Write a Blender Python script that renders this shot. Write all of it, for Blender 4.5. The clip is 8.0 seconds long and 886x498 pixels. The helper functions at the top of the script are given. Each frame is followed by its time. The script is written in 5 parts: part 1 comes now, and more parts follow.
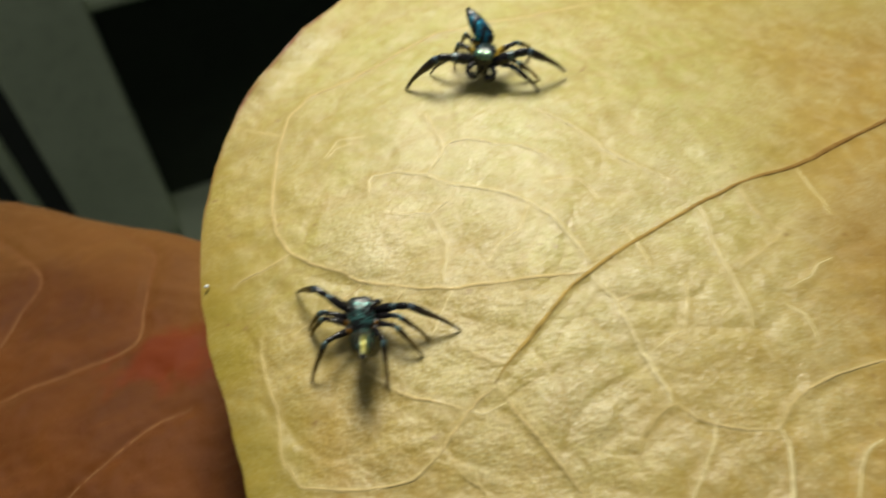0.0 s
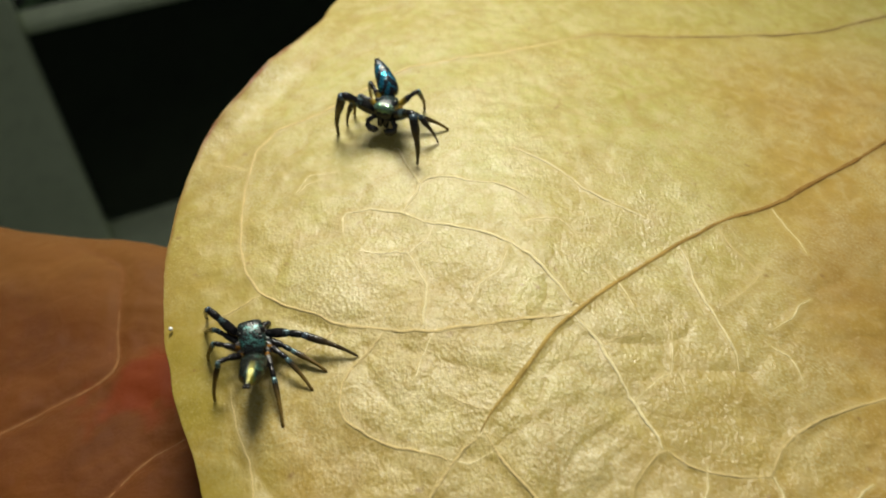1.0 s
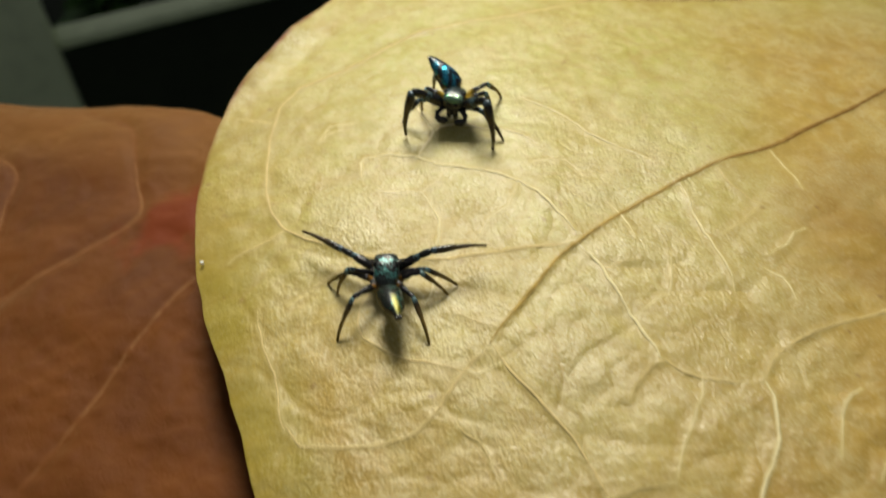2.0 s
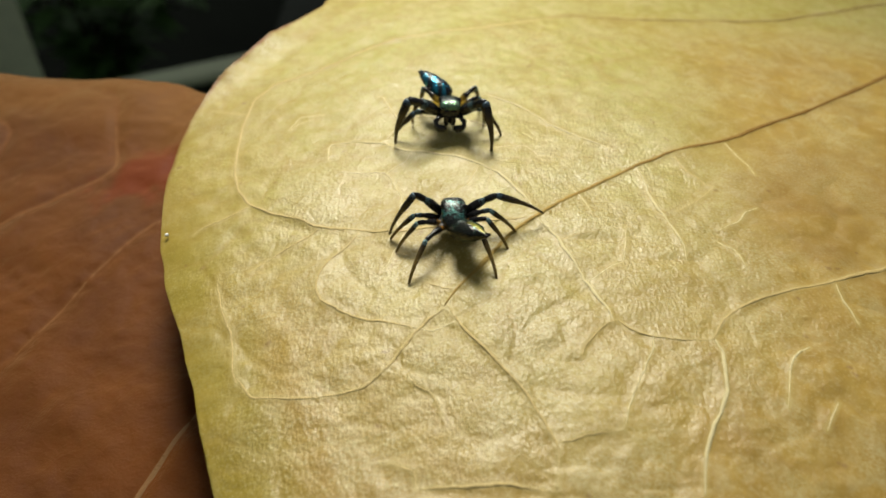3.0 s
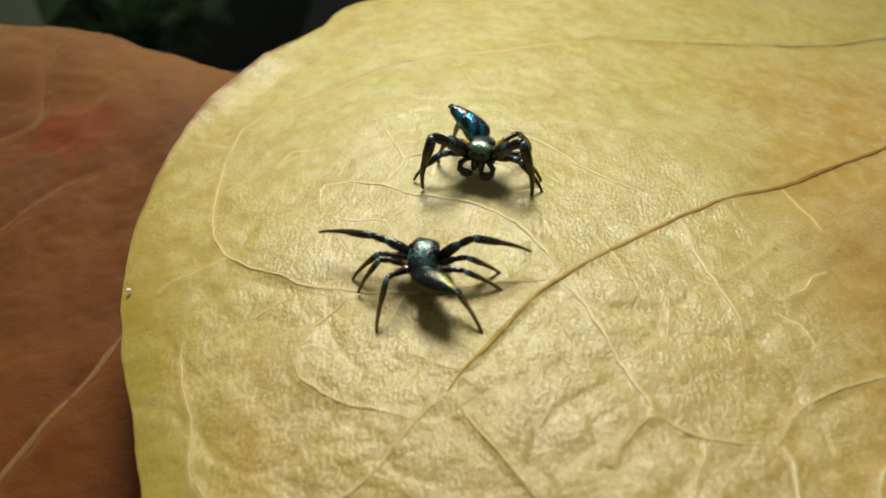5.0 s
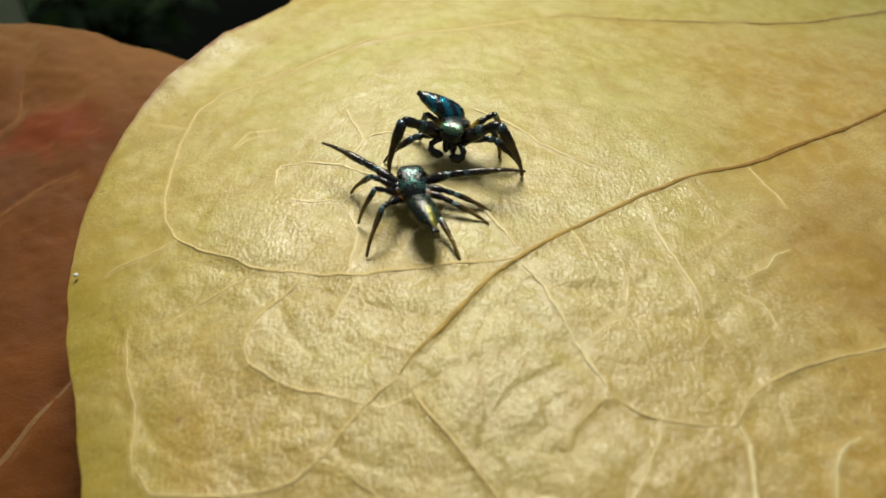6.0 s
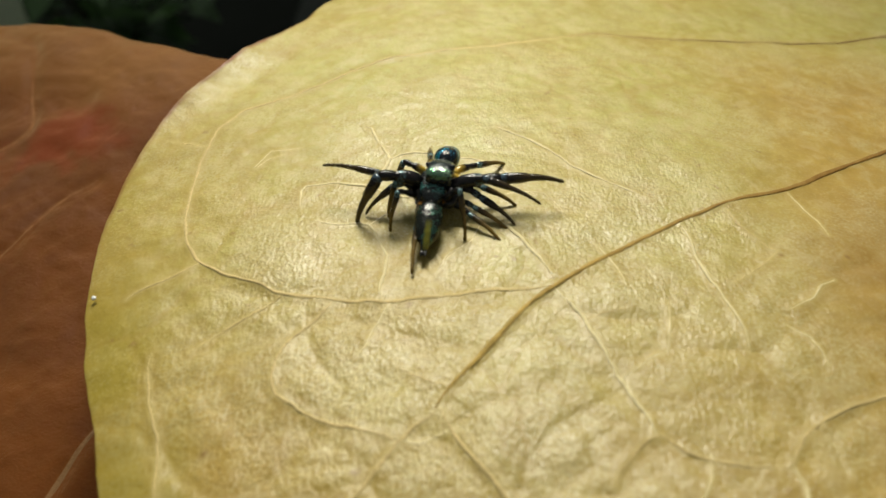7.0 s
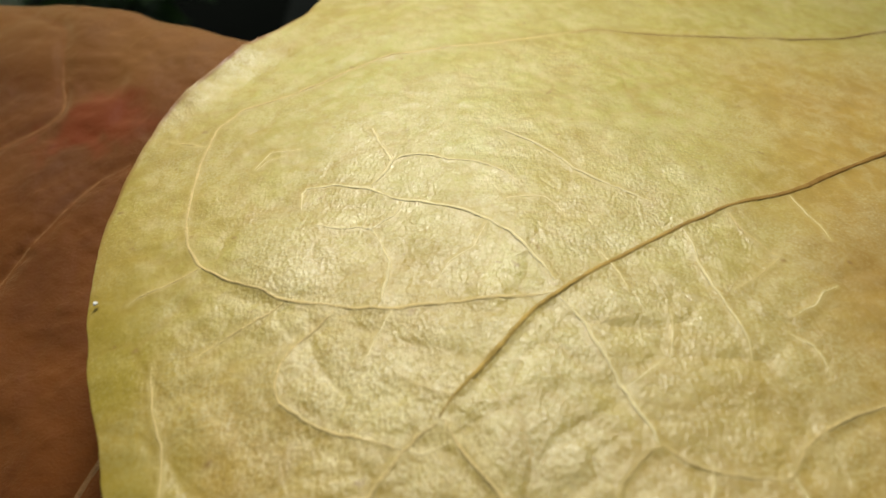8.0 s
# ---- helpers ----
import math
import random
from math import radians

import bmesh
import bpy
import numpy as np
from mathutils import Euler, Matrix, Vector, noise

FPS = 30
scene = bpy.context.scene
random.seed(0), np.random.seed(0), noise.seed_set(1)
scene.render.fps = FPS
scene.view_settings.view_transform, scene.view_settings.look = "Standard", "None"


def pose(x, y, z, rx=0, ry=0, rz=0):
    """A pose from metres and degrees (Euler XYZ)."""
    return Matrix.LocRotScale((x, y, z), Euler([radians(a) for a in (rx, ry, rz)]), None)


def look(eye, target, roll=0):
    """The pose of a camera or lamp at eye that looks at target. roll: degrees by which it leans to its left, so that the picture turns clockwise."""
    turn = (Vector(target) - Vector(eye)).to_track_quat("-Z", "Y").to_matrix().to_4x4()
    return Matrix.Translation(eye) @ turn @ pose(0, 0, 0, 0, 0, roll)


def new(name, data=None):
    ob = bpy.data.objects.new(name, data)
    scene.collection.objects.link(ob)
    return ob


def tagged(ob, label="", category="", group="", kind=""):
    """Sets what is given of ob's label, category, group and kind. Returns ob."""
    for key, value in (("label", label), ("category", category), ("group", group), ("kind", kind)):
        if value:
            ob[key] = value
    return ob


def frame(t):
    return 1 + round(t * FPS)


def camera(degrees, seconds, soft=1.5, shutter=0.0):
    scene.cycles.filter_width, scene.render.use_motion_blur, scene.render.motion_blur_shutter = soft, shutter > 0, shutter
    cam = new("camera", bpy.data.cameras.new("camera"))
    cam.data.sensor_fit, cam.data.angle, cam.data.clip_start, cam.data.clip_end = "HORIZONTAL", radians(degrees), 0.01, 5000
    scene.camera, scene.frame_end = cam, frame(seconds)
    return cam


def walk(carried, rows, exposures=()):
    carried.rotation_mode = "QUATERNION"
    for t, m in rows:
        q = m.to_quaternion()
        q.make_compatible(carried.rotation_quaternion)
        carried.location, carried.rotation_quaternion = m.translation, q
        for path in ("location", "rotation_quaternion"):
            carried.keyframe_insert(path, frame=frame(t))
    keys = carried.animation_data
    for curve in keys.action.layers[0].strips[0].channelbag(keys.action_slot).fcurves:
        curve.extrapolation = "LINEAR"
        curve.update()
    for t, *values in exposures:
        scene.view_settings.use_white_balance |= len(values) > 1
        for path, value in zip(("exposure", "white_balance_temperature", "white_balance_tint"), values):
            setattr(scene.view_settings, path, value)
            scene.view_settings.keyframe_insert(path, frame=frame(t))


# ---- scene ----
cam = camera(58.6, 8.0, soft=1.6, shutter=0.5)
cam.data.dof.use_dof = True
cam.data.dof.focus_distance = 0.064
cam.data.dof.aperture_fstop = 40.0

# seconds, eye in mm, yaw, pitch and lean in degrees
PATH = [
    (0, 1.55, -1.53, 52.21, 2.51, -52.02, -1.72),
    (0.3, 4.61, -2.54, 53.18, -0.26, -50.36, -0.20),
    (0.5, 2.90, -1.13, 51.91, -3.30, -50.76, 1.57),
    (1, -1.42, 0.50, 51.16, -3.96, -49.86, 3.46),
    (1.5, -2.74, -2.34, 50.35, -3.17, -47.94, 2.75),
    (2, -0.29, -7.35, 49.99, -0.94, -48.93, 0.61),
    (2.2, 1.07, -10.62, 47.17, -1.85, -47.97, 2.49),
    (3.3, 3.69, -14.93, 42.45, -1.66, -42.46, 1.94),
    (3.5, 5.33, -11.08, 37.34, -1.48, -42.44, 1.67),
    (3.9, 5.10, -6.00, 36.30, -1.02, -44.09, 2.72),
    (4, 4.16, -5.36, 35.06, -1.32, -42.69, 3.11),
    (4.5, 4.06, -5.26, 39.79, 0.07, -39.29, 1.74),
    (4.7, 3.44, -5.03, 40.32, 0.37, -40.52, 1.76),
    (5.8, 4.79, -3.58, 38.89, -0.10, -43.16, 1.60),
    (6, 5.99, -3.73, 38.73, -0.65, -42.96, 1.93),
    (6.5, 5.46, -3.16, 38.97, -0.72, -43.35, 1.92),
    (7, 3.62, -1.65, 38.04, -0.70, -42.09, 2.52),
    (7.5, 3.82, -1.62, 38.76, -0.81, -42.41, 2.47),
    (8, 3.15, -0.39, 39.21, -1.12, -43.44, 2.80),
]
walk(cam, [(t, pose(x / 1000, y / 1000, z / 1000, 0, 0, yaw) @ pose(0, 0, 0, 90 + pitch) @ pose(0, 0, 0, 0, 0, lean)) for t, x, y, z, yaw, pitch, lean in PATH],
     exposures=[(0.0, 0.0), (2.0, 0.0), (3.5, 0.09), (4.0, 0.02), (6.0, -0.02), (7.5, -0.04), (8.0, -0.04)])

# ---- light: one lamp beyond and above the leaf, dim surroundings ----
world = bpy.data.worlds.new("night_surroundings")
scene.world = world
world.use_nodes = True
world.node_tree.nodes["Background"].inputs[0].default_value = (0.92, 0.97, 0.90, 1)
world.node_tree.nodes["Background"].inputs[1].default_value = 0.140

lamp = new("torch_lamp", bpy.data.lights.new("torch_lamp", "AREA"))
lamp.data.shape = "DISK"
lamp.data.size = 0.110
lamp.data.spread = radians(58)
lamp.data.energy = 0.121
lamp.data.color = (1.0, 0.956, 0.805)
lamp.matrix_world = look((-0.014, 0.198, 0.200), (0.001, 0.057, 0.0))

MM = 0.001


# ---- materials ----
class Nodes:
    """A node material written down in a few words."""

    def __init__(self, name):
        self.mat = bpy.data.materials.new(name)
        self.mat.use_nodes = True
        self.tree = self.mat.node_tree
        self.bsdf = self.tree.nodes["Principled BSDF"]

    def node(self, kind, **settings):
        n = self.tree.nodes.new(kind)
        for key, value in settings.items():
            setattr(n, key, value)
        return n

    def put(self, socket, value):
        if isinstance(value, bpy.types.NodeSocket):
            self.tree.links.new(value, socket)
        elif isinstance(value, tuple) and len(value) == 3 and socket.type == "RGBA":
            socket.default_value = (*value, 1)
        else:
            socket.default_value = value

    def set(self, **inputs):
        for key, value in inputs.items():
            self.put(self.bsdf.inputs[key.replace("_", " ")], value)
        return self

    def coords(self, scale=1000.0):
        c = self.node("ShaderNodeTexCoord")
        v = self.node("ShaderNodeVectorMath", operation="SCALE")
        v.inputs["Scale"].default_value = scale
        self.tree.links.new(c.outputs["Object"], v.inputs[0])
        return v.outputs[0]

    def axis(self, vec, which):
        s = self.node("ShaderNodeSeparateXYZ")
        self.put(s.inputs[0], vec)
        return s.outputs[which]

    def stretch(self, vec, factors):
        v = self.node("ShaderNodeVectorMath", operation="MULTIPLY")
        self.put(v.inputs[0], vec)
        v.inputs[1].default_value = factors
        return v.outputs[0]

    def noise(self, vec, scale, detail=3.0, rough=0.55, warp=0.0):
        n = self.node("ShaderNodeTexNoise")
        self.put(n.inputs["Vector"], vec)
        n.inputs["Scale"].default_value, n.inputs["Detail"].default_value = scale, detail
        n.inputs["Roughness"].default_value, n.inputs["Distortion"].default_value = rough, warp
        return n.outputs["Fac"]

    def cells(self, vec, scale, feature="DISTANCE_TO_EDGE"):
        n = self.node("ShaderNodeTexVoronoi", feature=feature)
        self.put(n.inputs["Vector"], vec)
        n.inputs["Scale"].default_value = scale
        return n.outputs["Distance"]

    def ramp(self, fac, *stops):
        n = self.node("ShaderNodeMapRange")
        self.put(n.inputs["Value"], fac)
        for name, value in zip(("From Min", "From Max", "To Min", "To Max"), stops):
            n.inputs[name].default_value = value
        return n.outputs[0]

    def mix(self, fac, a, b, blend="MIX"):
        n = self.node("ShaderNodeMix", data_type="RGBA", blend_type=blend)
        self.put(n.inputs[0], fac)
        self.put(n.inputs[6], a)
        self.put(n.inputs[7], b)
        return n.outputs[2]

    def math(self, op, a, b=0.0):
        n = self.node("ShaderNodeMath", operation=op)
        self.put(n.inputs[0], a)
        self.put(n.inputs[1], b)
        return n.outputs[0]

    def attribute(self, name):
        return self.node("ShaderNodeAttribute", attribute_name=name).outputs["Fac"]

    def bump(self, height, strength, distance, normal=None):
        n = self.node("ShaderNodeBump")
        n.inputs["Distance"].default_value = distance
        self.put(n.inputs["Strength"], strength)
        self.put(n.inputs["Height"], height)
        if normal is not None:
            self.put(n.inputs["Normal"], normal)
        return n.outputs[0]


def yellow_leaf_material():
    m = Nodes("dry_yellow_leaf")
    p = m.coords()
    broad = m.noise(p, 0.055, 4, 0.6)
    mid = m.noise(p, 0.20, 4, 0.6, 0.8)
    fine = m.noise(p, 1.3, 4, 0.6)
    grain = m.noise(p, 4.5, 3, 0.65)
    tan = m.mix(m.ramp(mid, 0.36, 0.66, 0, 1), (0.408, 0.268, 0.050), (0.336, 0.206, 0.036))
    olive = m.mix(m.ramp(mid, 0.36, 0.66, 0, 1), (0.400, 0.384, 0.102), (0.352, 0.320, 0.068))
    col = m.mix(m.math("MULTIPLY", m.attribute("olive"), m.ramp(broad, 0.35, 0.6, 0.7, 1.0)), tan, olive)
    col = m.mix(m.ramp(m.noise(p, 0.13, 4, 0.65, 1.0), 0.52, 0.70, 0, 0.5), col, (0.320, 0.205, 0.044))
    col = m.mix(m.ramp(fine, 0.42, 0.75, 0, 0.30), col, (0.355, 0.220, 0.036))
    mottle = m.noise(p, 0.55, 4, 0.62, 0.5)
    col = m.mix(m.ramp(mottle, 0.50, 0.64, 0, 0.40), col, (0.50, 0.40, 0.19))
    col = m.mix(m.ramp(mottle, 0.50, 0.36, 0, 0.28), col, (0.27, 0.180, 0.036))
    # pale worn skin in patches
    worn = m.math("MULTIPLY", m.ramp(m.noise(p, 0.13, 3, 0.6), 0.44, 0.58, 0, 1), m.ramp(grain, 0.40, 0.60, 0, 0.50))
    col = m.mix(worn, col, (0.500, 0.440, 0.220))
    # green left in the margin
    col = m.mix(m.math("MULTIPLY", m.attribute("margin"), m.ramp(mid, 0.2, 0.8, 0.55, 0.9)), col, (0.300, 0.238, 0.024))
    # a pinkish bruise by the upper rim, a brown scorched patch
    col = m.mix(m.math("MULTIPLY", m.attribute("bruise"), 0.6), col, (0.50, 0.37, 0.29))
    col = m.mix(m.math("MULTIPLY", m.attribute("scorch"), m.ramp(mid, 0.3, 0.7, 0.35, 0.75)), col, (0.275, 0.160, 0.032))
    # pale and dark specks of the dry skin
    speckle = m.noise(p, 4.2, 2, 0.6, 0.3)
    col = m.mix(m.math("MULTIPLY", m.ramp(speckle, 0.54, 0.66, 0, 0.45), m.attribute("grainy")), col, (0.62, 0.55, 0.30))
    col = m.mix(m.math("MULTIPLY", m.ramp(speckle, 0.46, 0.34, 0, 0.20), m.attribute("grainy")), col, (0.22, 0.150, 0.035))
    # thin red-brown rim
    col = m.mix(m.attribute("rim"), col, (0.20, 0.065, 0.016))
    # small brown flecks
    fleck = m.ramp(m.noise(p, 0.8, 2, 0.5), 0.70, 0.77, 0, 0.6)
    col = m.mix(fleck, col, (0.22, 0.12, 0.035))
    # skin in the furrows of the net, and next to the veins
    col = m.mix(m.math("MULTIPLY", m.attribute("furrow"), 0.24), col, (0.33, 0.205, 0.042))
    col = m.mix(m.math("MULTIPLY", m.attribute("net"), m.ramp(m.attribute("grainy"), 0.3, 0.9, 0.0, 0.30)), col, (0.60, 0.51, 0.23))
    col = m.mix(m.ramp(m.attribute("vein"), 0.25, 1.0, 0, 0.6), col, (0.500, 0.400, 0.150))
    # pucker of the dried skin, fibres, fine glossy grain
    along = m.stretch(p, (1.0, 0.75, 0.6))
    pucker = m.noise(along, 1.3, 2, 0.5, 0.6)
    crumple = m.noise(along, 3.0, 3, 0.6, 1.2)
    flakes = m.cells(m.stretch(p, (1.0, 0.62, 0.5)), 3.6, "F1")
    grainy = m.attribute("grainy")
    n1 = m.bump(pucker, 0.6, 0.00008)
    n2 = m.bump(crumple, grainy, 0.000068, n1)
    n3 = m.bump(flakes, m.math("MULTIPLY", grainy, 0.9), 0.000042, n2)
    n4 = m.bump(grain, m.ramp(grainy, 0.2, 1.0, 0.25, 0.8), 0.00004, n3)
    m.set(Base_Color=col, Roughness=m.ramp(fine, 0.3, 0.7, 0.46, 0.60), Normal=n4)
    m.set(Coat_Weight=m.math("MULTIPLY", m.ramp(m.noise(p, 0.3, 3, 0.6), 0.35, 0.6, 0.24, 0.62), m.ramp(grainy, 0.3, 1.0, 0.1, 1.0)), Coat_Roughness=0.27, Coat_Normal=n4)
    m.bsdf.inputs["Specular IOR Level"].default_value = 0.40
    return m.mat


def brown_leaf_material():
    m = Nodes("dry_red_brown_leaf")
    p = m.coords()
    mid = m.noise(p, 0.10, 5, 0.6, 0.4)
    fine = m.noise(p, 1.1, 4, 0.65)
    grain = m.noise(p, 4.0, 3, 0.7)
    col = m.mix(m.ramp(mid, 0.35, 0.68, 0, 1), (0.142, 0.0405, 0.0045), (0.080, 0.0196, 0.0022))
    col = m.mix(m.ramp(fine, 0.35, 0.8, 0, 0.6), col, (0.130, 0.045, 0.0085))
    col = m.mix(m.ramp(m.noise(p, 0.16, 3, 0.5), 0.62, 0.75, 0, 0.5), col, (0.075, 0.020, 0.006))
    # upper-edge sheen painted in as tan; then the dark red stain
    col = m.mix(m.math("MULTIPLY", m.attribute("tan_sheen"), 0.55), col, (0.210, 0.088, 0.0160))
    col = m.mix(m.attribute("stain"), col, (0.150, 0.0215, 0.0018))
    col = m.mix(m.ramp(m.attribute("vein"), 0.25, 1.0, 0, 0.6), col, (0.17, 0.058, 0.014))
    net = m.ramp(m.cells(p, 0.30), 0.0, 0.12, 1.0, 0.0)
    n1 = m.bump(net, 0.15, 0.00010)
    n2 = m.bump(m.noise(p, 1.4, 4, 0.7), 0.5, 0.00012, n1)
    n3 = m.bump(grain, 0.60, 0.00009, n2)
    m.set(Base_Color=col, Roughness=m.ramp(fine, 0.3, 0.7, 0.50, 0.62), Normal=n3)
    m.bsdf.inputs["Specular IOR Level"].default_value = 0.09
    m.set(Sheen_Weight=1.0, Sheen_Roughness=0.40, Sheen_Tint=(1.0, 0.78, 0.46))
    return m.mat


def vein_material(name, pale, dark, start, end, gloss=0.12, rough=0.58, worn=0.70):
    """A vein that is dark towards the leaf's stalk and pale at its far end."""
    m = Nodes(name)
    p = m.coords()
    fac = m.ramp(m.axis(p, 0), start, end, 0, 1)
    fac = m.math("MULTIPLY", fac, m.ramp(m.noise(p, 0.5, 3), 0.25, 0.6, 0.65, 1.0))
    col = m.mix(m.ramp(m.noise(p, 1.0, 4), 0.38, 0.62, 0, 0.8), pale, tuple(worn * c for c in pale))
    col = m.mix(fac, col, dark)
    m.set(Base_Color=col, Roughness=rough, Normal=m.bump(m.noise(p, 3.2, 4, 0.7), 0.9, 0.00016))
    m.bsdf.inputs["Specular IOR Level"].default_value = gloss
    return m.mat


def scale_material(name, base, sheen_a, sheen_b, band=0.0, cover=(0.42, 0.62), axis=1, stripe=None, where=None, cut=0.5, above=0.0, rough=0.14):
    """Black spider skin with patches or bands of glinting scales."""
    m = Nodes(name)
    p = m.coords()
    grain = m.noise(p, 7.0, 3, 0.7)
    patch = m.noise(p, 1.1, 3, 0.6)
    mask = m.ramp(m.math("ADD", m.math("MULTIPLY", patch, 0.55), m.math("MULTIPLY", grain, 0.45)), cover[0], cover[1], 0, 1)
    if band:
        skew = m.math("ADD", m.axis(p, axis), m.math("MULTIPLY", m.math("ABSOLUTE", m.axis(p, 0)), -1.3))
        wave = m.math("SINE", m.math("MULTIPLY", skew, band))
        wave = m.math("ADD", wave, m.ramp(m.noise(m.stretch(p, (2.2, 0.6, 1)), 1.2, 3), 0.3, 0.7, -1.5, 1.5))
        mask = m.math("MULTIPLY", m.ramp(wave, cut - 0.4, cut + 0.1, 0.03, 1), m.ramp(patch, 0.40, 0.54, 0.04, 1))
        mask = m.math("MULTIPLY", mask, m.ramp(m.axis(p, axis), -3.5, -2.9, 0.05, 1))
    if where:
        mask = m.math("MULTIPLY", mask, m.math("MULTIPLY", m.ramp(m.axis(p, 1), where[0] - 0.15, where[0] + 0.15, 0.06, 1), m.ramp(m.axis(p, 1), where[1] - 0.15, where[1] + 0.15, 1, 0.06)))
    if above:
        mask = m.math("MULTIPLY", mask, m.ramp(m.axis(p, 2), above - 0.1, above + 0.1, 0.02, 1))
    sheen = m.mix(m.noise(p, 1.6, 2), sheen_a, sheen_b)
    col = m.mix(mask, base, sheen)
    metal = m.math("MULTIPLY", mask, 0.9)
    if stripe:
        line = m.ramp(m.math("ABSOLUTE", m.math("SUBTRACT", m.axis(p, 0), stripe[0])), stripe[1], stripe[1] * 0.35, 0, 1)
        line = m.math("MULTIPLY", m.math("MULTIPLY", line, m.ramp(patch, 0.36, 0.52, 0.35, 1)), m.ramp(m.axis(p, 1), -1.7, -2.7, 0, 1))
        line = m.math("MULTIPLY", line, m.ramp(m.axis(p, 1), -4.2, -3.7, 0, 1))
        metal = m.math("ADD", m.math("MULTIPLY", metal, m.ramp(line, 0, 1, 1, 0.0)), m.math("MULTIPLY", line, 0.35))
        col = m.mix(line, col, stripe[2])
    m.set(Base_Color=col, Metallic=metal, Roughness=m.ramp(grain, 0.3, 0.7, rough, rough + 0.12), Normal=m.bump(m.noise(p, 3.4, 3, 0.6), 0.9, 0.00008))
    m.bsdf.inputs["Specular IOR Level"].default_value = 0.55
    return m.mat


def leg_material(name, ring=None, base_ring=None, brown=0.0, knee=0.0):
    """Black shiny leg skin; a pale glinting ring at the upper end, browner towards the foot."""
    m = Nodes(name)
    p = m.coords()
    along = m.axis(p, 0)
    grain = m.noise(p, 6.0, 3, 0.7)
    col = m.mix(m.ramp(m.noise(p, 1.5, 3), 0.4, 0.7, 0, 1), (0.005, 0.005, 0.006), (0.014, 0.011, 0.012))
    if brown:
        col = m.mix(m.ramp(along, 0.3, 2.0, 0, brown), col, (0.165, 0.105, 0.024))
    metal = 0.0
    if ring:
        fac = m.math("MULTIPLY", m.ramp(along, ring[0], ring[1], 1, 0), m.ramp(grain, 0.38, 0.62, 0, 0.85))
        col = m.mix(fac, col, ring[2])
        metal = m.math("MULTIPLY", fac, 0.7)
    if knee:
        glint = m.math("MULTIPLY", m.ramp(m.math("ABSOLUTE", m.math("SUBTRACT", along, knee)), 0.15, 0.34, 1, 0), m.ramp(grain, 0.44, 0.62, 0, 0.6))
        col = m.mix(glint, col, (0.16, 0.30, 0.34))
        metal = m.math("MULTIPLY", glint, 0.7)
    if base_ring:
        col = m.mix(m.ramp(along, base_ring[0], base_ring[1], 0.9, 0), col, base_ring[2])
    m.set(Base_Color=col, Metallic=metal, Roughness=m.ramp(grain, 0.3, 0.7, 0.12, 0.26), Normal=m.bump(m.noise(p, 3.0, 3, 0.6), 0.9, 0.00008))
    m.bsdf.inputs["Specular IOR Level"].default_value = 0.48
    return m.mat


def plain_material(name, a, b, scale, rough, bump=0.2, size=0.0005):
    """Paint, plastic or stone of one colour with stains at two scales; scale in patches a metre."""
    m = Nodes(name)
    p = m.coords(1.0)
    col = m.mix(m.ramp(m.noise(p, scale, 4, 0.6), 0.35, 0.7, 0, 1), a, b)
    col = m.mix(m.ramp(m.noise(p, scale * 9, 3, 0.6), 0.5, 0.8, 0, 0.5), col, tuple(0.6 * c for c in a))
    m.set(Base_Color=col, Roughness=rough, Normal=m.bump(m.noise(p, scale * 14, 3), bump, size))
    return m.mat


M_YELLOW = yellow_leaf_material()
M_BROWN = brown_leaf_material()
M_VEIN = vein_material("pale_vein", (0.77, 0.67, 0.375), (0.58, 0.45, 0.19), 26, 66, 0.32, 0.50, 0.84)
M_TAN_VEIN = vein_material("tan_vein", (0.61, 0.475, 0.205), (0.42, 0.28, 0.08), 22, 60, 0.28, 0.52, 0.80)
M_RIB = vein_material("main_vein", (0.46, 0.315, 0.085), (0.23, 0.120, 0.026), 8, 36)
M_TOP_RIB = vein_material("upper_vein", (0.46, 0.33, 0.12), (0.14, 0.075, 0.025), 14, 32)
M_BROWN_VEIN = vein_material("red_brown_vein", (0.27, 0.125, 0.045), (0.22, 0.125, 0.055), 4, 14)
M_EYE = Nodes("black_eye").set(Base_Color=(0.004, 0.004, 0.005), Roughness=0.06).mat
M_JAW = scale_material("black_jaw", (0.008, 0.007, 0.008), (0.05, 0.05, 0.055), (0.02, 0.03, 0.03), cover=(0.6, 0.8))
TEAL_HEAD = scale_material("teal_scaled_head", (0.006, 0.008, 0.009), (0.02, 0.20, 0.20), (0.20, 0.46, 0.42), cover=(0.51, 0.59), where=(-0.75, 0.85), rough=0.21)
GREEN_HEAD = scale_material("green_scaled_head", (0.008, 0.011, 0.018), (0.05, 0.36, 0.22), (0.50, 0.58, 0.40), cover=(0.45, 0.53), where=(0.95, 1.60), above=2.86, rough=0.14)
BLUE_TAIL = scale_material("blue_banded_abdomen", (0.004, 0.005, 0.010), (0.04, 0.22, 0.55), (0.03, 0.40, 0.46), band=4.6, cut=0.50, rough=0.14)
OLIVE_TAIL = scale_material("olive_striped_abdomen", (0.007, 0.009, 0.007), (0.04, 0.24, 0.19), (0.12, 0.22, 0.14), cover=(0.56, 0.65), stripe=(0.14, 0.30, (0.22, 0.21, 0.026)), rough=0.16)
LEG_UPPER = leg_material("black_leg", knee=2.2)
LEG_UPPER_YELLOW = leg_material("yellow_based_leg", base_ring=(0.6, 1.2, (0.46, 0.31, 0.030)))
LEG_UPPER_ORANGE = leg_material("orange_based_leg", base_ring=(0.25, 0.75, (0.40, 0.19, 0.030)))
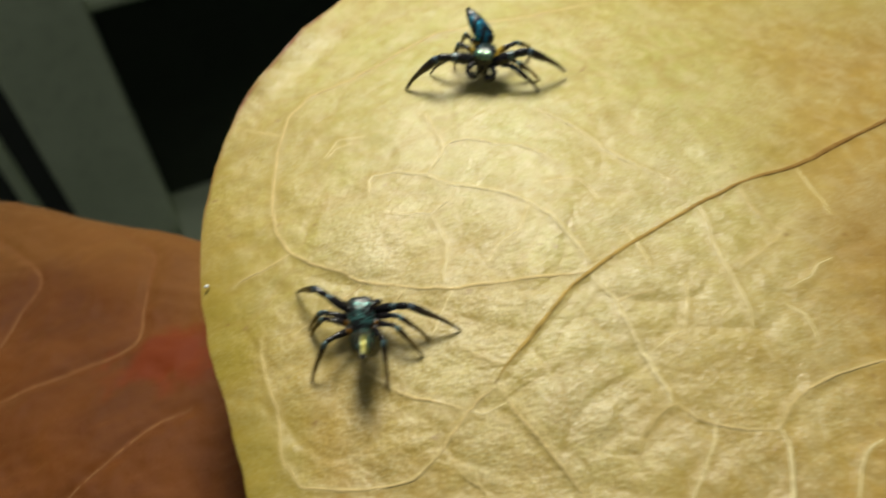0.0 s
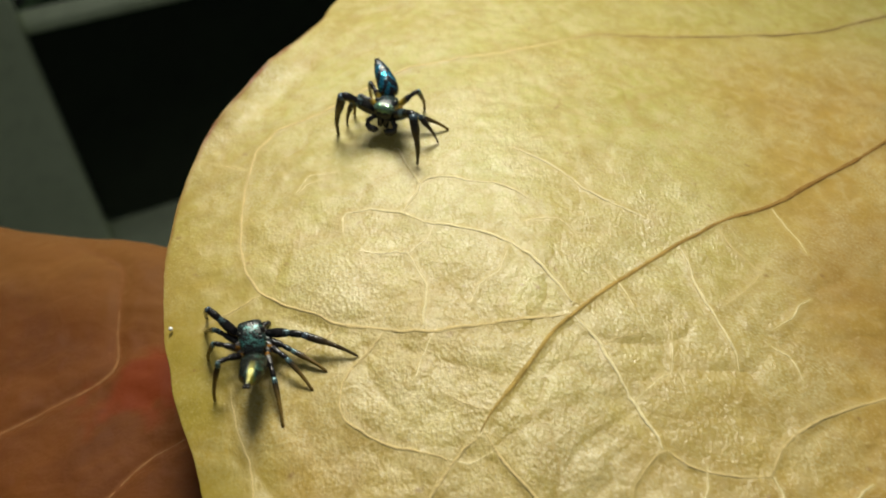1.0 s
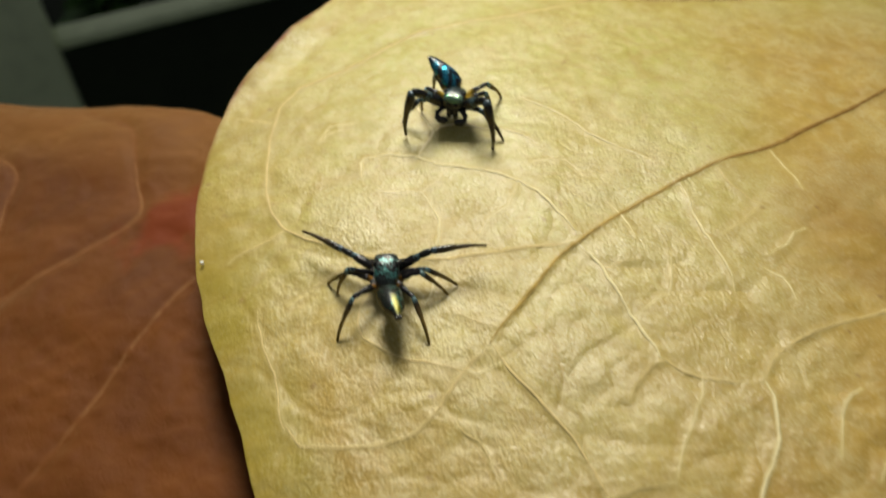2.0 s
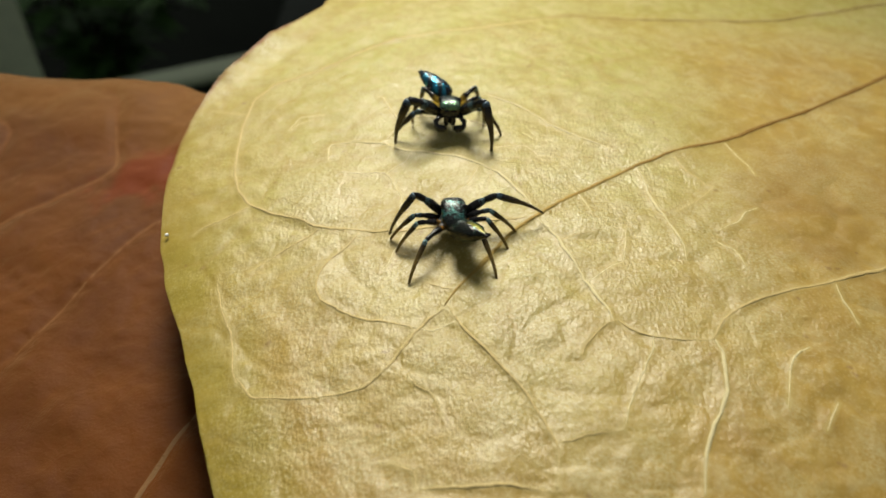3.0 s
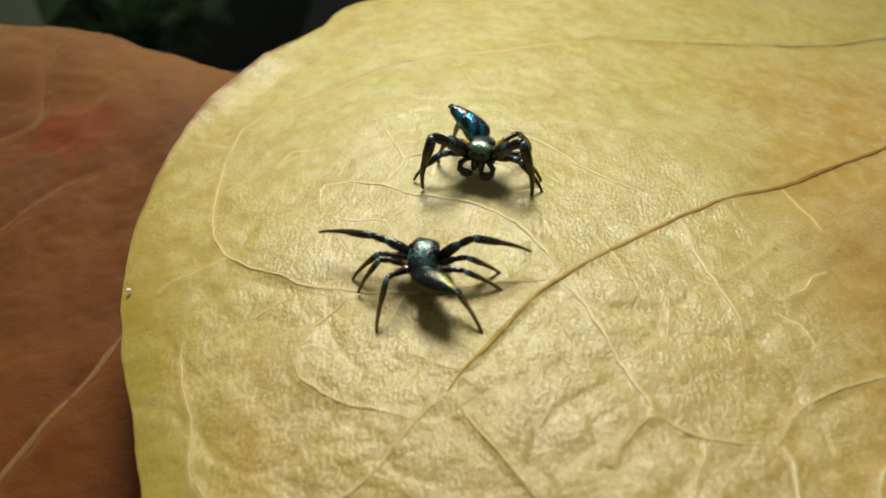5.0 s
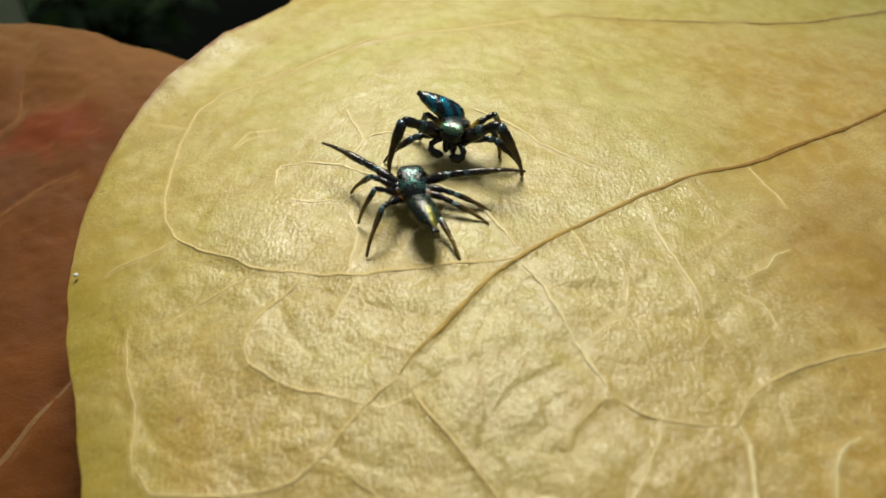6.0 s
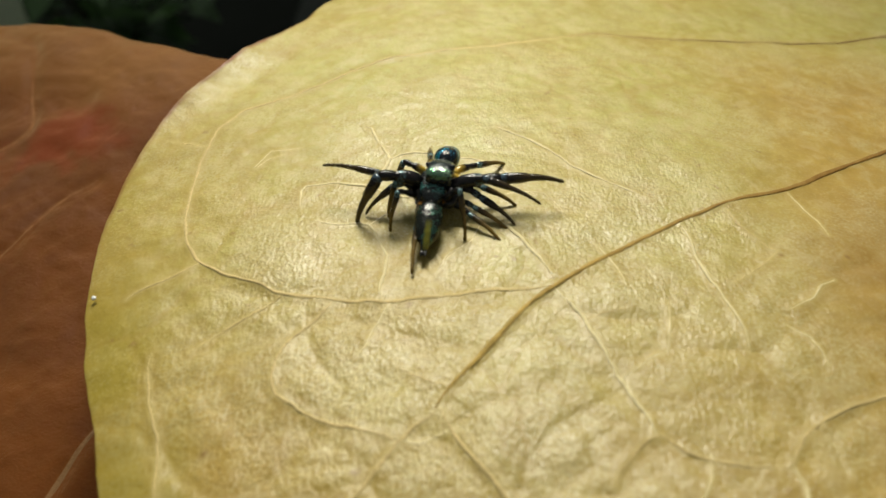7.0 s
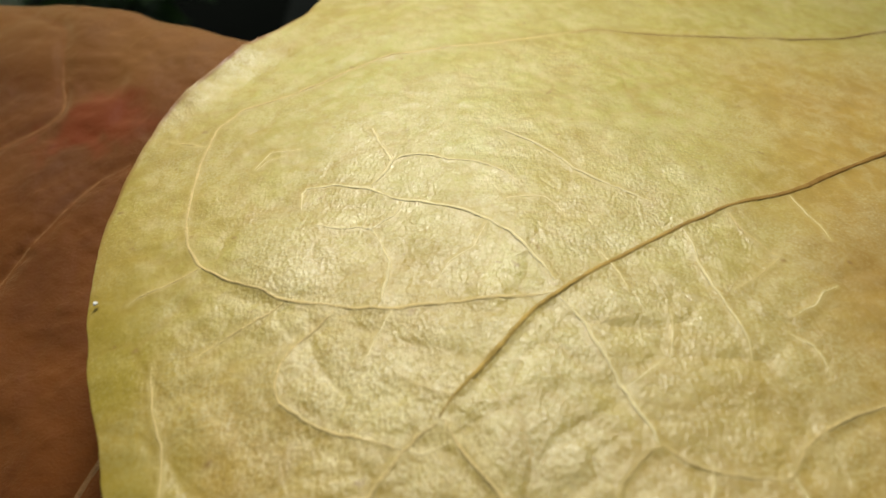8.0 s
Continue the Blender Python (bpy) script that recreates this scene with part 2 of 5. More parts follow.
LEG_LOWER = leg_material("black_lower_leg", ring=(0.10, 0.45, (0.16, 0.26, 0.36)), brown=0.25)
LEG_RINGED = leg_material("ringed_lower_leg", ring=(0.18, 0.50, (0.30, 0.52, 0.56)), brown=0.95)
M_HIP = scale_material("silvery_hip", (0.03, 0.032, 0.036), (0.30, 0.31, 0.33), (0.48, 0.48, 0.46), cover=(0.42, 0.56))
M_HIP_YELLOW = leg_material("yellow_hip", base_ring=(3.0, 4.0, (0.46, 0.31, 0.030)))
M_POST = plain_material("weathered_grey_paint", (0.74, 0.80, 0.58), (0.62, 0.68, 0.48), 9, 0.5)
M_BLACK = plain_material("black_panel", (0.013, 0.019, 0.011), (0.024, 0.034, 0.019), 6, 0.5)
M_DARK = plain_material("dark_floor", (0.006, 0.008, 0.0045), (0.012, 0.015, 0.009), 4, 0.9)
M_GRIT = plain_material("glassy_grit", (0.80, 0.81, 0.80), (0.60, 0.61, 0.62), 3000, 0.25)
M_WOOD = plain_material("red_brown_wood", (0.16, 0.060, 0.028), (0.10, 0.040, 0.020), 10, 0.6)
M_LEDGE = plain_material("old_wooden_ledge", (0.10, 0.075, 0.05), (0.07, 0.05, 0.035), 12, 0.75)


def backdrop_material():
    m = Nodes("self_lit_foliage_distance")
    p = m.coords(1.0)
    # the green is emitted: light on far foliage put into the surface's glow
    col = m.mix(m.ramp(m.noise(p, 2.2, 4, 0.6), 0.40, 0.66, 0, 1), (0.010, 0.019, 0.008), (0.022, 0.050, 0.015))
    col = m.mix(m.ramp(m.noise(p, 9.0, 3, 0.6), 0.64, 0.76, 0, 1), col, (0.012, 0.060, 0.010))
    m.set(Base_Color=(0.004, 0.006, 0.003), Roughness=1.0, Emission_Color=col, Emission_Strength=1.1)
    m.bsdf.inputs["Specular IOR Level"].default_value = 0.0
    return m.mat


M_DISTANCE = backdrop_material()


# ---- shapes ----
def thing(name, label, category, group="", kind=""):
    return tagged(new(name), label, category, group, kind)


def smooth(me):
    me.polygons.foreach_set("use_smooth", np.ones(len(me.polygons), bool))


def link(name, me, material, parent=None, label=""):
    me.materials.append(material)
    ob = new(name, me)
    ob.parent = parent
    return tagged(ob, label) if label else ob


def part(name, bm, material, parent, label=""):
    me = bpy.data.meshes.new(name)
    bm.to_mesh(me)
    bm.free()
    smooth(me)
    return link(name, me, material, parent, label)


def rings_mesh(name, rings, closed_ends=True):
    """A mesh from equal rings of points, joined in order, in metres."""
    n, k = len(rings), len(rings[0])
    verts = [tuple(p) for ring in rings for p in ring]
    faces = [(i * k + j, i * k + (j + 1) % k, (i + 1) * k + (j + 1) % k, (i + 1) * k + j) for i in range(n - 1) for j in range(k)]
    if closed_ends:
        faces += [tuple(range(k - 1, -1, -1)), tuple((n - 1) * k + j for j in range(k))]
    me = bpy.data.meshes.new(name)
    me.from_pydata(verts, [], faces)
    smooth(me)
    return me


def tube_mesh(name, points, radii, sides=10, flat=1.0):
    """A round tube along points (mm) with a radius (mm) at each."""
    pts = [Vector(p) for p in points]
    rings = []
    for i, p in enumerate(pts):
        way = (pts[min(i + 1, len(pts) - 1)] - pts[max(i - 1, 0)]).normalized()
        side = way.cross(Vector((0, 0, 1)))
        side = side.normalized() if side.length > 1e-4 else Vector((1, 0, 0))
        up = side.cross(way)
        rings.append([(p + (side * math.cos(a) + up * (flat * math.sin(a))) * radii[i]) * MM for a in (2 * math.pi * j / sides for j in range(sides))])
    return rings_mesh(name, rings)


def loft_mesh(name, sections, sides=22, square=2.4):
    """A body along y from sections (y, half width, lower z, upper z, x shift), in mm."""
    rings = []
    for y, w, low, high, dx in sections:
        ring = []
        for j in range(sides):
            a = 2 * math.pi * j / sides
            c, s = math.cos(a), math.sin(a)
            cx, cz = (math.copysign(abs(v) ** (2 / square), v) for v in (c, s))
            ring.append(Vector((dx + w * cx, y, (low + high) / 2 + (high - low) / 2 * cz)) * MM)
        rings.append(ring)
    return rings_mesh(name, rings)


def ball_mesh(name, centre, r, segments=14):
    bm = bmesh.new()
    bmesh.ops.create_uvsphere(bm, u_segments=segments, v_segments=segments - 4, radius=r * MM)
    bmesh.ops.translate(bm, verts=bm.verts, vec=Vector(centre) * MM)
    me = bpy.data.meshes.new(name)
    bm.to_mesh(me)
    bm.free()
    smooth(me)
    return me


def box_part(name, size, centre, material, parent, bevel, label=""):
    """A box with rounded edges, metres."""
    bm = bmesh.new()
    bmesh.ops.create_cube(bm, size=1)
    bmesh.ops.scale(bm, verts=bm.verts, vec=size)
    bmesh.ops.bevel(bm, geom=bm.edges[:], offset=bevel, segments=3, profile=0.6, affect="EDGES")
    bmesh.ops.translate(bm, verts=bm.verts, vec=centre)
    return part(name, bm, material, parent, label)


def spline(points, step):
    """Catmull-Rom through points, one sample about every step."""
    p = np.array(points, float)
    q = np.vstack([2 * p[0] - p[1], p, 2 * p[-1] - p[-2]])
    out = []
    for i in range(1, len(q) - 2):
        n = max(1, int(np.linalg.norm(q[i + 1] - q[i]) / step))
        for s in np.arange(n) / n:
            a, b, c, d = q[i - 1:i + 3]
            out.append(0.5 * (2 * b + (c - a) * s + (2 * a - 5 * b + 4 * c - d) * s**2 + (3 * b - a - 3 * c + d) * s**3))
    return np.array(out + [p[-1]])


def value_noise(x, y, seed):
    """Smooth noise from -1 to 1 on arrays."""
    table = np.random.RandomState(seed).rand(256, 256) * 2 - 1
    xi, yi = np.floor(x).astype(int), np.floor(y).astype(int)
    fx, fy = x - xi, y - yi
    fx, fy = fx**3 * (fx * (6 * fx - 15) + 10), fy**3 * (fy * (6 * fy - 15) + 10)
    at = lambda i, j: table[(xi + i) % 256, (yi + j) % 256]  # noqa: E731
    return (at(0, 0) * (1 - fx) + at(1, 0) * fx) * (1 - fy) + (at(0, 1) * (1 - fx) + at(1, 1) * fx) * fy


def near_line(x, y, lines, reach=7.0):
    """The distance of each point from the nearest of the sampled lines, up to a reach."""
    best = np.full(x.shape, reach * reach)
    for line in lines:
        (x0, y0), (x1, y1) = line.min(0) - reach, line.max(0) + reach
        near = np.flatnonzero((x > x0) & (x < x1) & (y > y0) & (y < y1))
        if not len(near):
            continue
        px, py, d = x[near], y[near], best[near]
        for (ax, ay), (bx, by) in zip(line[:-1], line[1:]):
            dx, dy = bx - ax, by - ay
            s = np.clip(((px - ax) * dx + (py - ay) * dy) / (dx * dx + dy * dy + 1e-12), 0, 1)
            d = np.minimum(d, (px - ax - s * dx) ** 2 + (py - ay - s * dy) ** 2)
        best[near] = d
    return np.sqrt(best)


def side_line(x, y, line, reach=6.0):
    """The signed distance of points near a line, positive to its right, and how far past its ends they lie."""
    out = np.full(x.shape, reach)
    past = np.full(x.shape, reach)
    (x0, y0), (x1, y1) = line.min(0) - reach, line.max(0) + reach
    near = np.flatnonzero((x > x0) & (x < x1) & (y > y0) & (y < y1))
    px, py = x[near], y[near]
    best, sign, end = np.full(len(near), 1e9), np.ones(len(near)), np.zeros(len(near))
    n = len(line) - 1
    for i, ((ax, ay), (bx, by)) in enumerate(zip(line[:-1], line[1:])):
        dx, dy = bx - ax, by - ay
        s = ((px - ax) * dx + (py - ay) * dy) / (dx * dx + dy * dy + 1e-12)
        c = np.clip(s, 0, 1)
        d = (px - ax - c * dx) ** 2 + (py - ay - c * dy) ** 2
        side = np.sign(dy * (px - ax) - dx * (py - ay))
        closer = d < best
        best, sign = np.where(closer, d, best), np.where(closer, side, sign)
        end = np.where(closer, np.minimum(i + c, n - i - c) / n, end)
    out[near] = np.minimum(np.sqrt(best), reach) * sign
    past[near] = end
    return out, past


def leaf_sheet(name, outline, centre, around, across, height, marks, material, parent, thick):
    """A leaf blade: rings from a centre to the outline; height(x, y, edge) in mm; marks give named values to the points."""
    turn = sum(a[0] * b[1] - b[0] * a[1] for a, b in zip(outline, outline[1:] + outline[:1]))
    outline = outline if turn > 0 else outline[::-1]
    edge = spline(outline + outline[:1], 0.25)
    steps = np.r_[0, np.cumsum(np.hypot(*np.diff(edge, axis=0).T))]
    want = np.linspace(0, steps[-1], around, endpoint=False)
    ring = np.c_[np.interp(want, steps, edge[:, 0]), np.interp(want, steps, edge[:, 1])]
    wob = value_noise(want * 0.35, want * 0 + 3.3, 11) * 0.12 + value_noise(want * 1.3, want * 0 + 8.1, 12) * 0.03
    out = ring - np.array(centre)
    ring = ring + out / np.linalg.norm(out, axis=1)[:, None] * wob[:, None]
    s = (np.arange(across + 1) / across)[:, None, None]
    pts = np.array(centre) + s * (ring - np.array(centre))
    x, y = pts[..., 0].ravel(), pts[..., 1].ravel()
    e = np.repeat(np.arange(across + 1) / across, around)
    z = height(x, y, e)
    i, j = np.meshgrid(np.arange(across), np.arange(around), indexing="ij")
    j2 = (j + 1) % around
    quads = np.stack([i * around + j, (i + 1) * around + j, (i + 1) * around + j2, i * around + j2], -1).reshape(-1, 4)
    # the rim and, a little lower, the plain underside
    low = [across, *range(across - 6, 0, -max(1, across // 7)), 0]
    under = np.concatenate([np.c_[x, y, z].reshape(across + 1, around, 3)[k] - np.array([0, 0, thick + (0.0 if k == across else 0.6)]) for k in low])
    ring, start = np.arange(around), len(x)
    after = (ring + 1) % around
    rows = [across * around + np.stack([ring, after], -1)] + [start + k * around + np.stack([ring, after], -1) for k in range(len(low))]
    quads = np.concatenate([quads] + [np.c_[a[:, 0], b[:, 0], b[:, 1], a[:, 1]] for a, b in zip(rows[:-1], rows[1:])])
    x, y, z, e = np.r_[x, under[:, 0]], np.r_[y, under[:, 1]], np.r_[z, under[:, 2]], np.r_[e, np.repeat([k / across for k in low], around)]
    me = bpy.data.meshes.new(name)
    me.vertices.add(len(x))
    me.vertices.foreach_set("co", (np.c_[x, y, z] * MM).ravel())
    me.loops.add(quads.size)
    me.loops.foreach_set("vertex_index", quads.ravel())
    me.polygons.add(len(quads))
    me.polygons.foreach_set("loop_start", np.arange(len(quads)) * 4)
    me.update(calc_edges=True)
    me.validate()
    smooth(me)
    for key, value in marks(x, y, e).items():
        me.attributes.new(key, "FLOAT", "POINT").data.foreach_set("value", value.astype(np.float32))
    return link(name, me, material, parent)


def vein_part(line, radius, taper, material, parent, z_of, proud, name="vein", label=""):
    """A vein that lies half sunk in the blade along a sampled line."""
    n = len(line)
    t = np.linspace(0, 1, n)
    r = radius * (1 - taper * t) * (1 + 0.42 * value_noise(t * n * 0.30, t * 0 + radius * 50 + line[0, 0], 21))
    r = r * np.clip(0.25 + 0.75 * np.minimum(t, 1 - t) * n / 5, 0, 1)
    z = z_of(line[:, 0], line[:, 1]) + r * proud
    return link(name, tube_mesh(name, np.c_[line, z], r, 12, 0.30), material, parent, label)


# ---- the yellow leaf ----
OUTLINE = [(-12.6, 77.5), (-8.2, 85.8), (4.2, 87.0), (18.6, 90.4), (30.8, 97.4), (44.8, 105.9), (54.3, 109.6), (64, 112), (80, 110.5), (98, 100), (110, 76), (108, 44), (98, 22), (78, 2),
           (52, -14), (24, -22), (4, -16), (-5, -2), (-10, 9), (-12, 13.5), (-14.2, 19.3), (-17.0, 26.4), (-19.7, 32), (-21.4, 37.5), (-22.3, 41.5), (-22.9, 46),
           (-22.8, 51.5), (-21.9, 56.8), (-20.2, 61.6), (-17.6, 67.1)]
# the veins: radius, taper and kind, then points in mm
VEINS = []


def grow(radius, taper, kind, *points):
    """A vein along points in mm; kind: rib, top, tan or pale."""
    VEINS.append((list(points), radius, taper, kind))


grow(0.31, 0.52, "rib", (96.0, 89.0), (80.0, 80.0), (66.0, 72.0), (54.0, 64.3), (42.5, 56.1), (36.4, 52.0), (31.0, 48.5), (26.4, 46.5), (21.4, 43.5), (16.7, 40.4), (14.0, 38.4), (11.7, 36.5), (10.1, 35.1), (8.3, 32.7), (6.4, 30.3), (4.7, 28.2), (3.9, 26.8))
grow(0.115, 0.3, "tan", (4.2, 26.8), (2.8, 25.7), (1.4, 24.1), (-0.2, 21.5), (-2.2, 19.6), (-5.0, 19.3), (-7.1, 19.2), (-10.0, 19.5), (-11.5, 21.4))
grow(0.125, 0.45, "tan", (11.7, 36.5), (9.2, 36.3), (6.6, 36.1), (3.9, 35.8), (0.8, 35.5), (-2.2, 35.7), (-7.0, 36.6), (-9.2, 37.8), (-11.5, 38.8), (-13.7, 40.3), (-15.1, 42.4), (-16.0, 44.9), (-16.3, 48.2), (-16.6, 52.6), (-16.1, 56.9), (-14.4, 59.7), (-11.0, 61.6), (-8.2, 63.5), (-4.2, 67.0), (-1.6, 68.8), (4.4, 70.5), (8.8, 71.4), (14.1, 73.3))
grow(0.17, 0.5, "top", (80.0, 93.0), (68.0, 90.0), (57.3, 85.0), (49.1, 80.8), (42.6, 78.9), (29.8, 76.2), (20.3, 75.5), (14.1, 73.3))
grow(0.12, 0.2, "tan", (16.9, 24.9), (17.9, 23.9), (19.4, 23.2), (21.3, 22.9), (23.6, 22.8))
grow(0.15, 0.3, "tan", (4.2, 26.8), (5.5, 24.3), (7.6, 21.6), (9.6, 18.7), (10.7, 15.9), (11.4, 14.0), (11.0, 11.3))
grow(0.16, 0.2, "tan", (66.0, 40.0), (52.0, 35.5), (37.8, 30.2), (34.5, 29.0), (31.4, 28.1), (27.4, 26.5), (25.0, 24.8), (23.6, 22.8))
grow(0.075, 0.4, "pale", (-11.7, 51.3), (-10.7, 53.4), (-8.3, 53.6))
grow(0.075, 0.4, "pale", (15.1, 28.7), (16.3, 29.6), (17.8, 30.9))
grow(0.075, 0.4, "pale", (26.5, 33.4), (27.8, 32.2), (28.1, 30.1))
grow(0.075, 0.4, "pale", (1.5, 24.9), (2.9, 24.5), (4.7, 25.3))
grow(0.075, 0.4, "pale", (7.1, 43.5), (6.2, 41.0), (4.4, 39.8), (3.5, 37.7))
grow(0.075, 0.4, "pale", (15.2, 41.0), (16.2, 38.7), (16.6, 37.1))
grow(0.11, 0.35, "pale", (11.7, 37.6), (11.0, 39.2), (9.9, 40.9), (8.7, 42.6), (7.3, 44.0), (5.4, 45.2), (3.3, 46.0), (1.1, 46.6), (-0.3, 47.1), (-1.9, 48.2), (-3.5, 48.4), (-4.9, 48.8), (-5.8, 48.6), (-6.9, 48.4), (-7.2, 47.6), (-7.0, 45.8))
grow(0.11, 0.3, "pale", (-1.9, 48.2), (-1.3, 49.3), (-0.7, 50.4), (-0.4, 51.5), (-1.1, 53.1), (-1.8, 54.7), (-2.3, 56.1), (-2.9, 56.3))
grow(0.10, 0.4, "pale", (-0.4, 51.5), (0.4, 52.2), (1.7, 52.4), (3.1, 52.1), (4.5, 51.5), (6.4, 51.2), (8.2, 50.1), (9.5, 48.8))
grow(0.075, 0.4, "pale", (8.7, 46.4), (10.5, 46.7), (11.7, 46.6), (12.5, 45.8), (13.1, 44.5))
grow(0.11, 0.5, "pale", (-0.1, 36.2), (0.0, 37.9), (0.2, 40.1), (-0.1, 40.7), (-0.8, 42.1), (-1.5, 43.4), (-2.3, 43.7), (-3.9, 43.5), (-5.6, 43.9))
grow(0.08, 0.2, "pale", (-1.5, 43.4), (-0.7, 44.1), (0.3, 45.0), (0.8, 46.4))
grow(0.11, 0.4, "pale", (8.5, 55.9), (9.6, 55.0), (11.4, 53.7), (13.1, 51.9), (14.5, 50.2), (16.2, 48.8), (18.0, 47.6), (19.8, 46.4))
grow(0.115, 0.2, "pale", (11.7, 36.4), (12.5, 35.3), (13.3, 33.8), (13.7, 32.4), (14.4, 30.8), (15.0, 29.1), (15.4, 28.3), (16.0, 26.9), (16.4, 26.0), (16.5, 25.0))
grow(0.11, 0.6, "tan", (16.8, 24.9), (16.0, 24.5), (15.1, 23.7), (14.3, 22.6), (13.8, 21.5))
grow(0.085, 0.4, "pale", (19.4, 23.6), (19.1, 22.2), (18.4, 20.9), (17.6, 19.4), (16.9, 18.2), (16.4, 17.0), (16.0, 15.7))
grow(0.11, 0.6, "pale", (21.7, 43.3), (22.0, 41.8), (22.1, 39.5), (22.5, 37.5), (22.9, 36.0), (23.3, 34.7), (23.6, 32.8), (23.5, 31.0))
grow(0.07, 0.4, "tan", (25.6, 45.3), (26.0, 43.6), (26.9, 42.1), (27.6, 41.0), (28.2, 40.7))
grow(0.06, 0.5, "tan", (28.2, 40.7), (26.1, 38.6), (24.0, 37.2))
grow(0.075, 0.5, "pale", (31.3, 48.2), (31.8, 46.1), (32.3, 44.4), (32.5, 42.6))
grow(0.06, 0.5, "pale", (31.2, 37.8), (30.0, 37.1), (28.8, 35.8), (27.1, 34.8))
grow(0.09, 0.5, "tan", (-7.0, 36.4), (-8.0, 35.3), (-9.0, 34.6), (-10.4, 33.6), (-11.3, 32.7), (-12.3, 31.9))
grow(0.09, 0.5, "tan", (-13.6, 40.0), (-14.9, 39.1), (-16.3, 38.2), (-17.4, 37.7), (-18.2, 37.1))
grow(0.105, 0.2, "tan", (-3.4, 35.6), (-4.7, 33.6), (-5.8, 32.3), (-6.4, 30.9), (-6.4, 29.2), (-6.0, 28.3), (-4.6, 27.3), (-3.0, 26.4), (-1.0, 25.7), (1.0, 25.2), (1.7, 24.7))
grow(0.07, 0.5, "pale", (0.7, 35.4), (0.1, 34.2), (-0.3, 33.1), (-0.6, 31.8), (-1.1, 31.1))
grow(0.08, 0.5, "tan", (4.7, 28.4), (3.7, 28.7), (2.6, 29.3), (1.3, 30.2))
grow(0.075, 0.5, "tan", (13.7, 33.6), (14.7, 34.2), (15.8, 34.4), (16.6, 34.4))
grow(0.055, 0.3, "pale", (19.2, 35.2), (19.0, 33.6), (18.7, 32.1), (18.4, 30.9), (16.9, 30.2))
grow(0.12, 0.3, "pale", (23.7, 22.8), (23.9, 21.7), (23.7, 19.9), (23.4, 18.2), (22.8, 17.0), (21.9, 15.5), (21.0, 13.7), (20.5, 12.3), (20.2, 10.7))
grow(0.08, 0.5, "pale", (30.5, 22.2), (29.6, 21.7), (29.0, 21.2), (28.3, 20.0), (27.7, 18.4), (27.2, 16.9))
grow(0.085, 0.4, "pale", (34.9, 28.7), (34.8, 27.1), (35.0, 25.7), (35.1, 24.5))
grow(0.07, 0.4, "pale", (30.9, 17.4), (30.0, 16.2), (29.3, 15.1))
grow(0.085, 0.5, "tan", (11.4, 14.6), (12.4, 14.8), (13.4, 15.1), (14.5, 15.3), (15.8, 15.4))
grow(0.11, 0.3, "tan", (2.3, 11.8), (4.3, 11.8), (6.5, 11.8), (8.3, 11.7), (10.1, 11.4), (11.1, 11.2))
grow(0.07, 0.5, "tan", (-11.4, 20.9), (-11.8, 21.9), (-12.2, 23.7), (-12.7, 25.7), (-13.8, 27.8), (-14.6, 30.1), (-14.9, 31.8))
grow(0.07, 0.4, "tan", (1.3, 20.5), (2.0, 19.7), (2.9, 19.1), (3.5, 18.1), (3.7, 17.0))
grow(0.075, 0.4, "tan", (-0.4, 14.0), (0.8, 13.6), (1.8, 13.0), (2.0, 11.8))
grow(0.07, 0.4, "tan", (-20.3, 55.9), (-18.5, 55.3), (-16.5, 54.7))
grow(0.06, 0.4, "pale", (-11.5, 51.2), (-10.7, 52.3), (-9.5, 52.8))


def wander(line, k, reach):
    """A drawn line made slightly uneven, as grown veins are."""
    s = np.arange(len(line)) * 0.6
    ends = np.clip(np.minimum(s, s[-1] - s) / 1.5, 0, 1)
    sway = [0.07 * value_noise(s * 0.45, s * 0 + k * 3.7 + a, 51 + a) + 0.05 * value_noise(s * 1.1, s * 0 + k * 5.1 + a, 53 + a) for a in (0, 1)]
    return line + np.array(sway).T * ends[:, None] * reach


def grown(points, radius):
    """Stout veins run in smooth curves, thin ones from corner to corner."""
    if radius > 0.125:
        return spline(points, 0.6)
    q = []
    for a, b in zip(points[:-1], points[1:]):
        a, b = np.array(a), np.array(b)
        q += [a + (b - a) * s for s in (0.08, 0.5, 0.92)]
    return spline([points[0]] + q + [points[-1]], 0.35)


LINES = [wander(grown(p, r), k, 0.4 if r > 0.2 else 1.0) for k, (p, r, *_) in enumerate(VEINS)]
STOUT = [line for line, vein in zip(LINES, VEINS) if vein[1] > 0.14]


def yellow_base(x, y):
    rim = np.maximum(0, x - 66) ** 1.5 * 0.08 + np.maximum(0, 2 - y) ** 1.5 * 0.12
    x, y = np.minimum(x, 42 + (x - 42) * 0.35), np.minimum(y, 80 + (y - 80) * 0.35)
    z = -3.0426 + 0.15267 * x + 0.10522 * y - 0.002142 * x * x - 0.001372 * x * y - 0.0009515 * y * y
    return np.maximum(z - rim, -25.0)


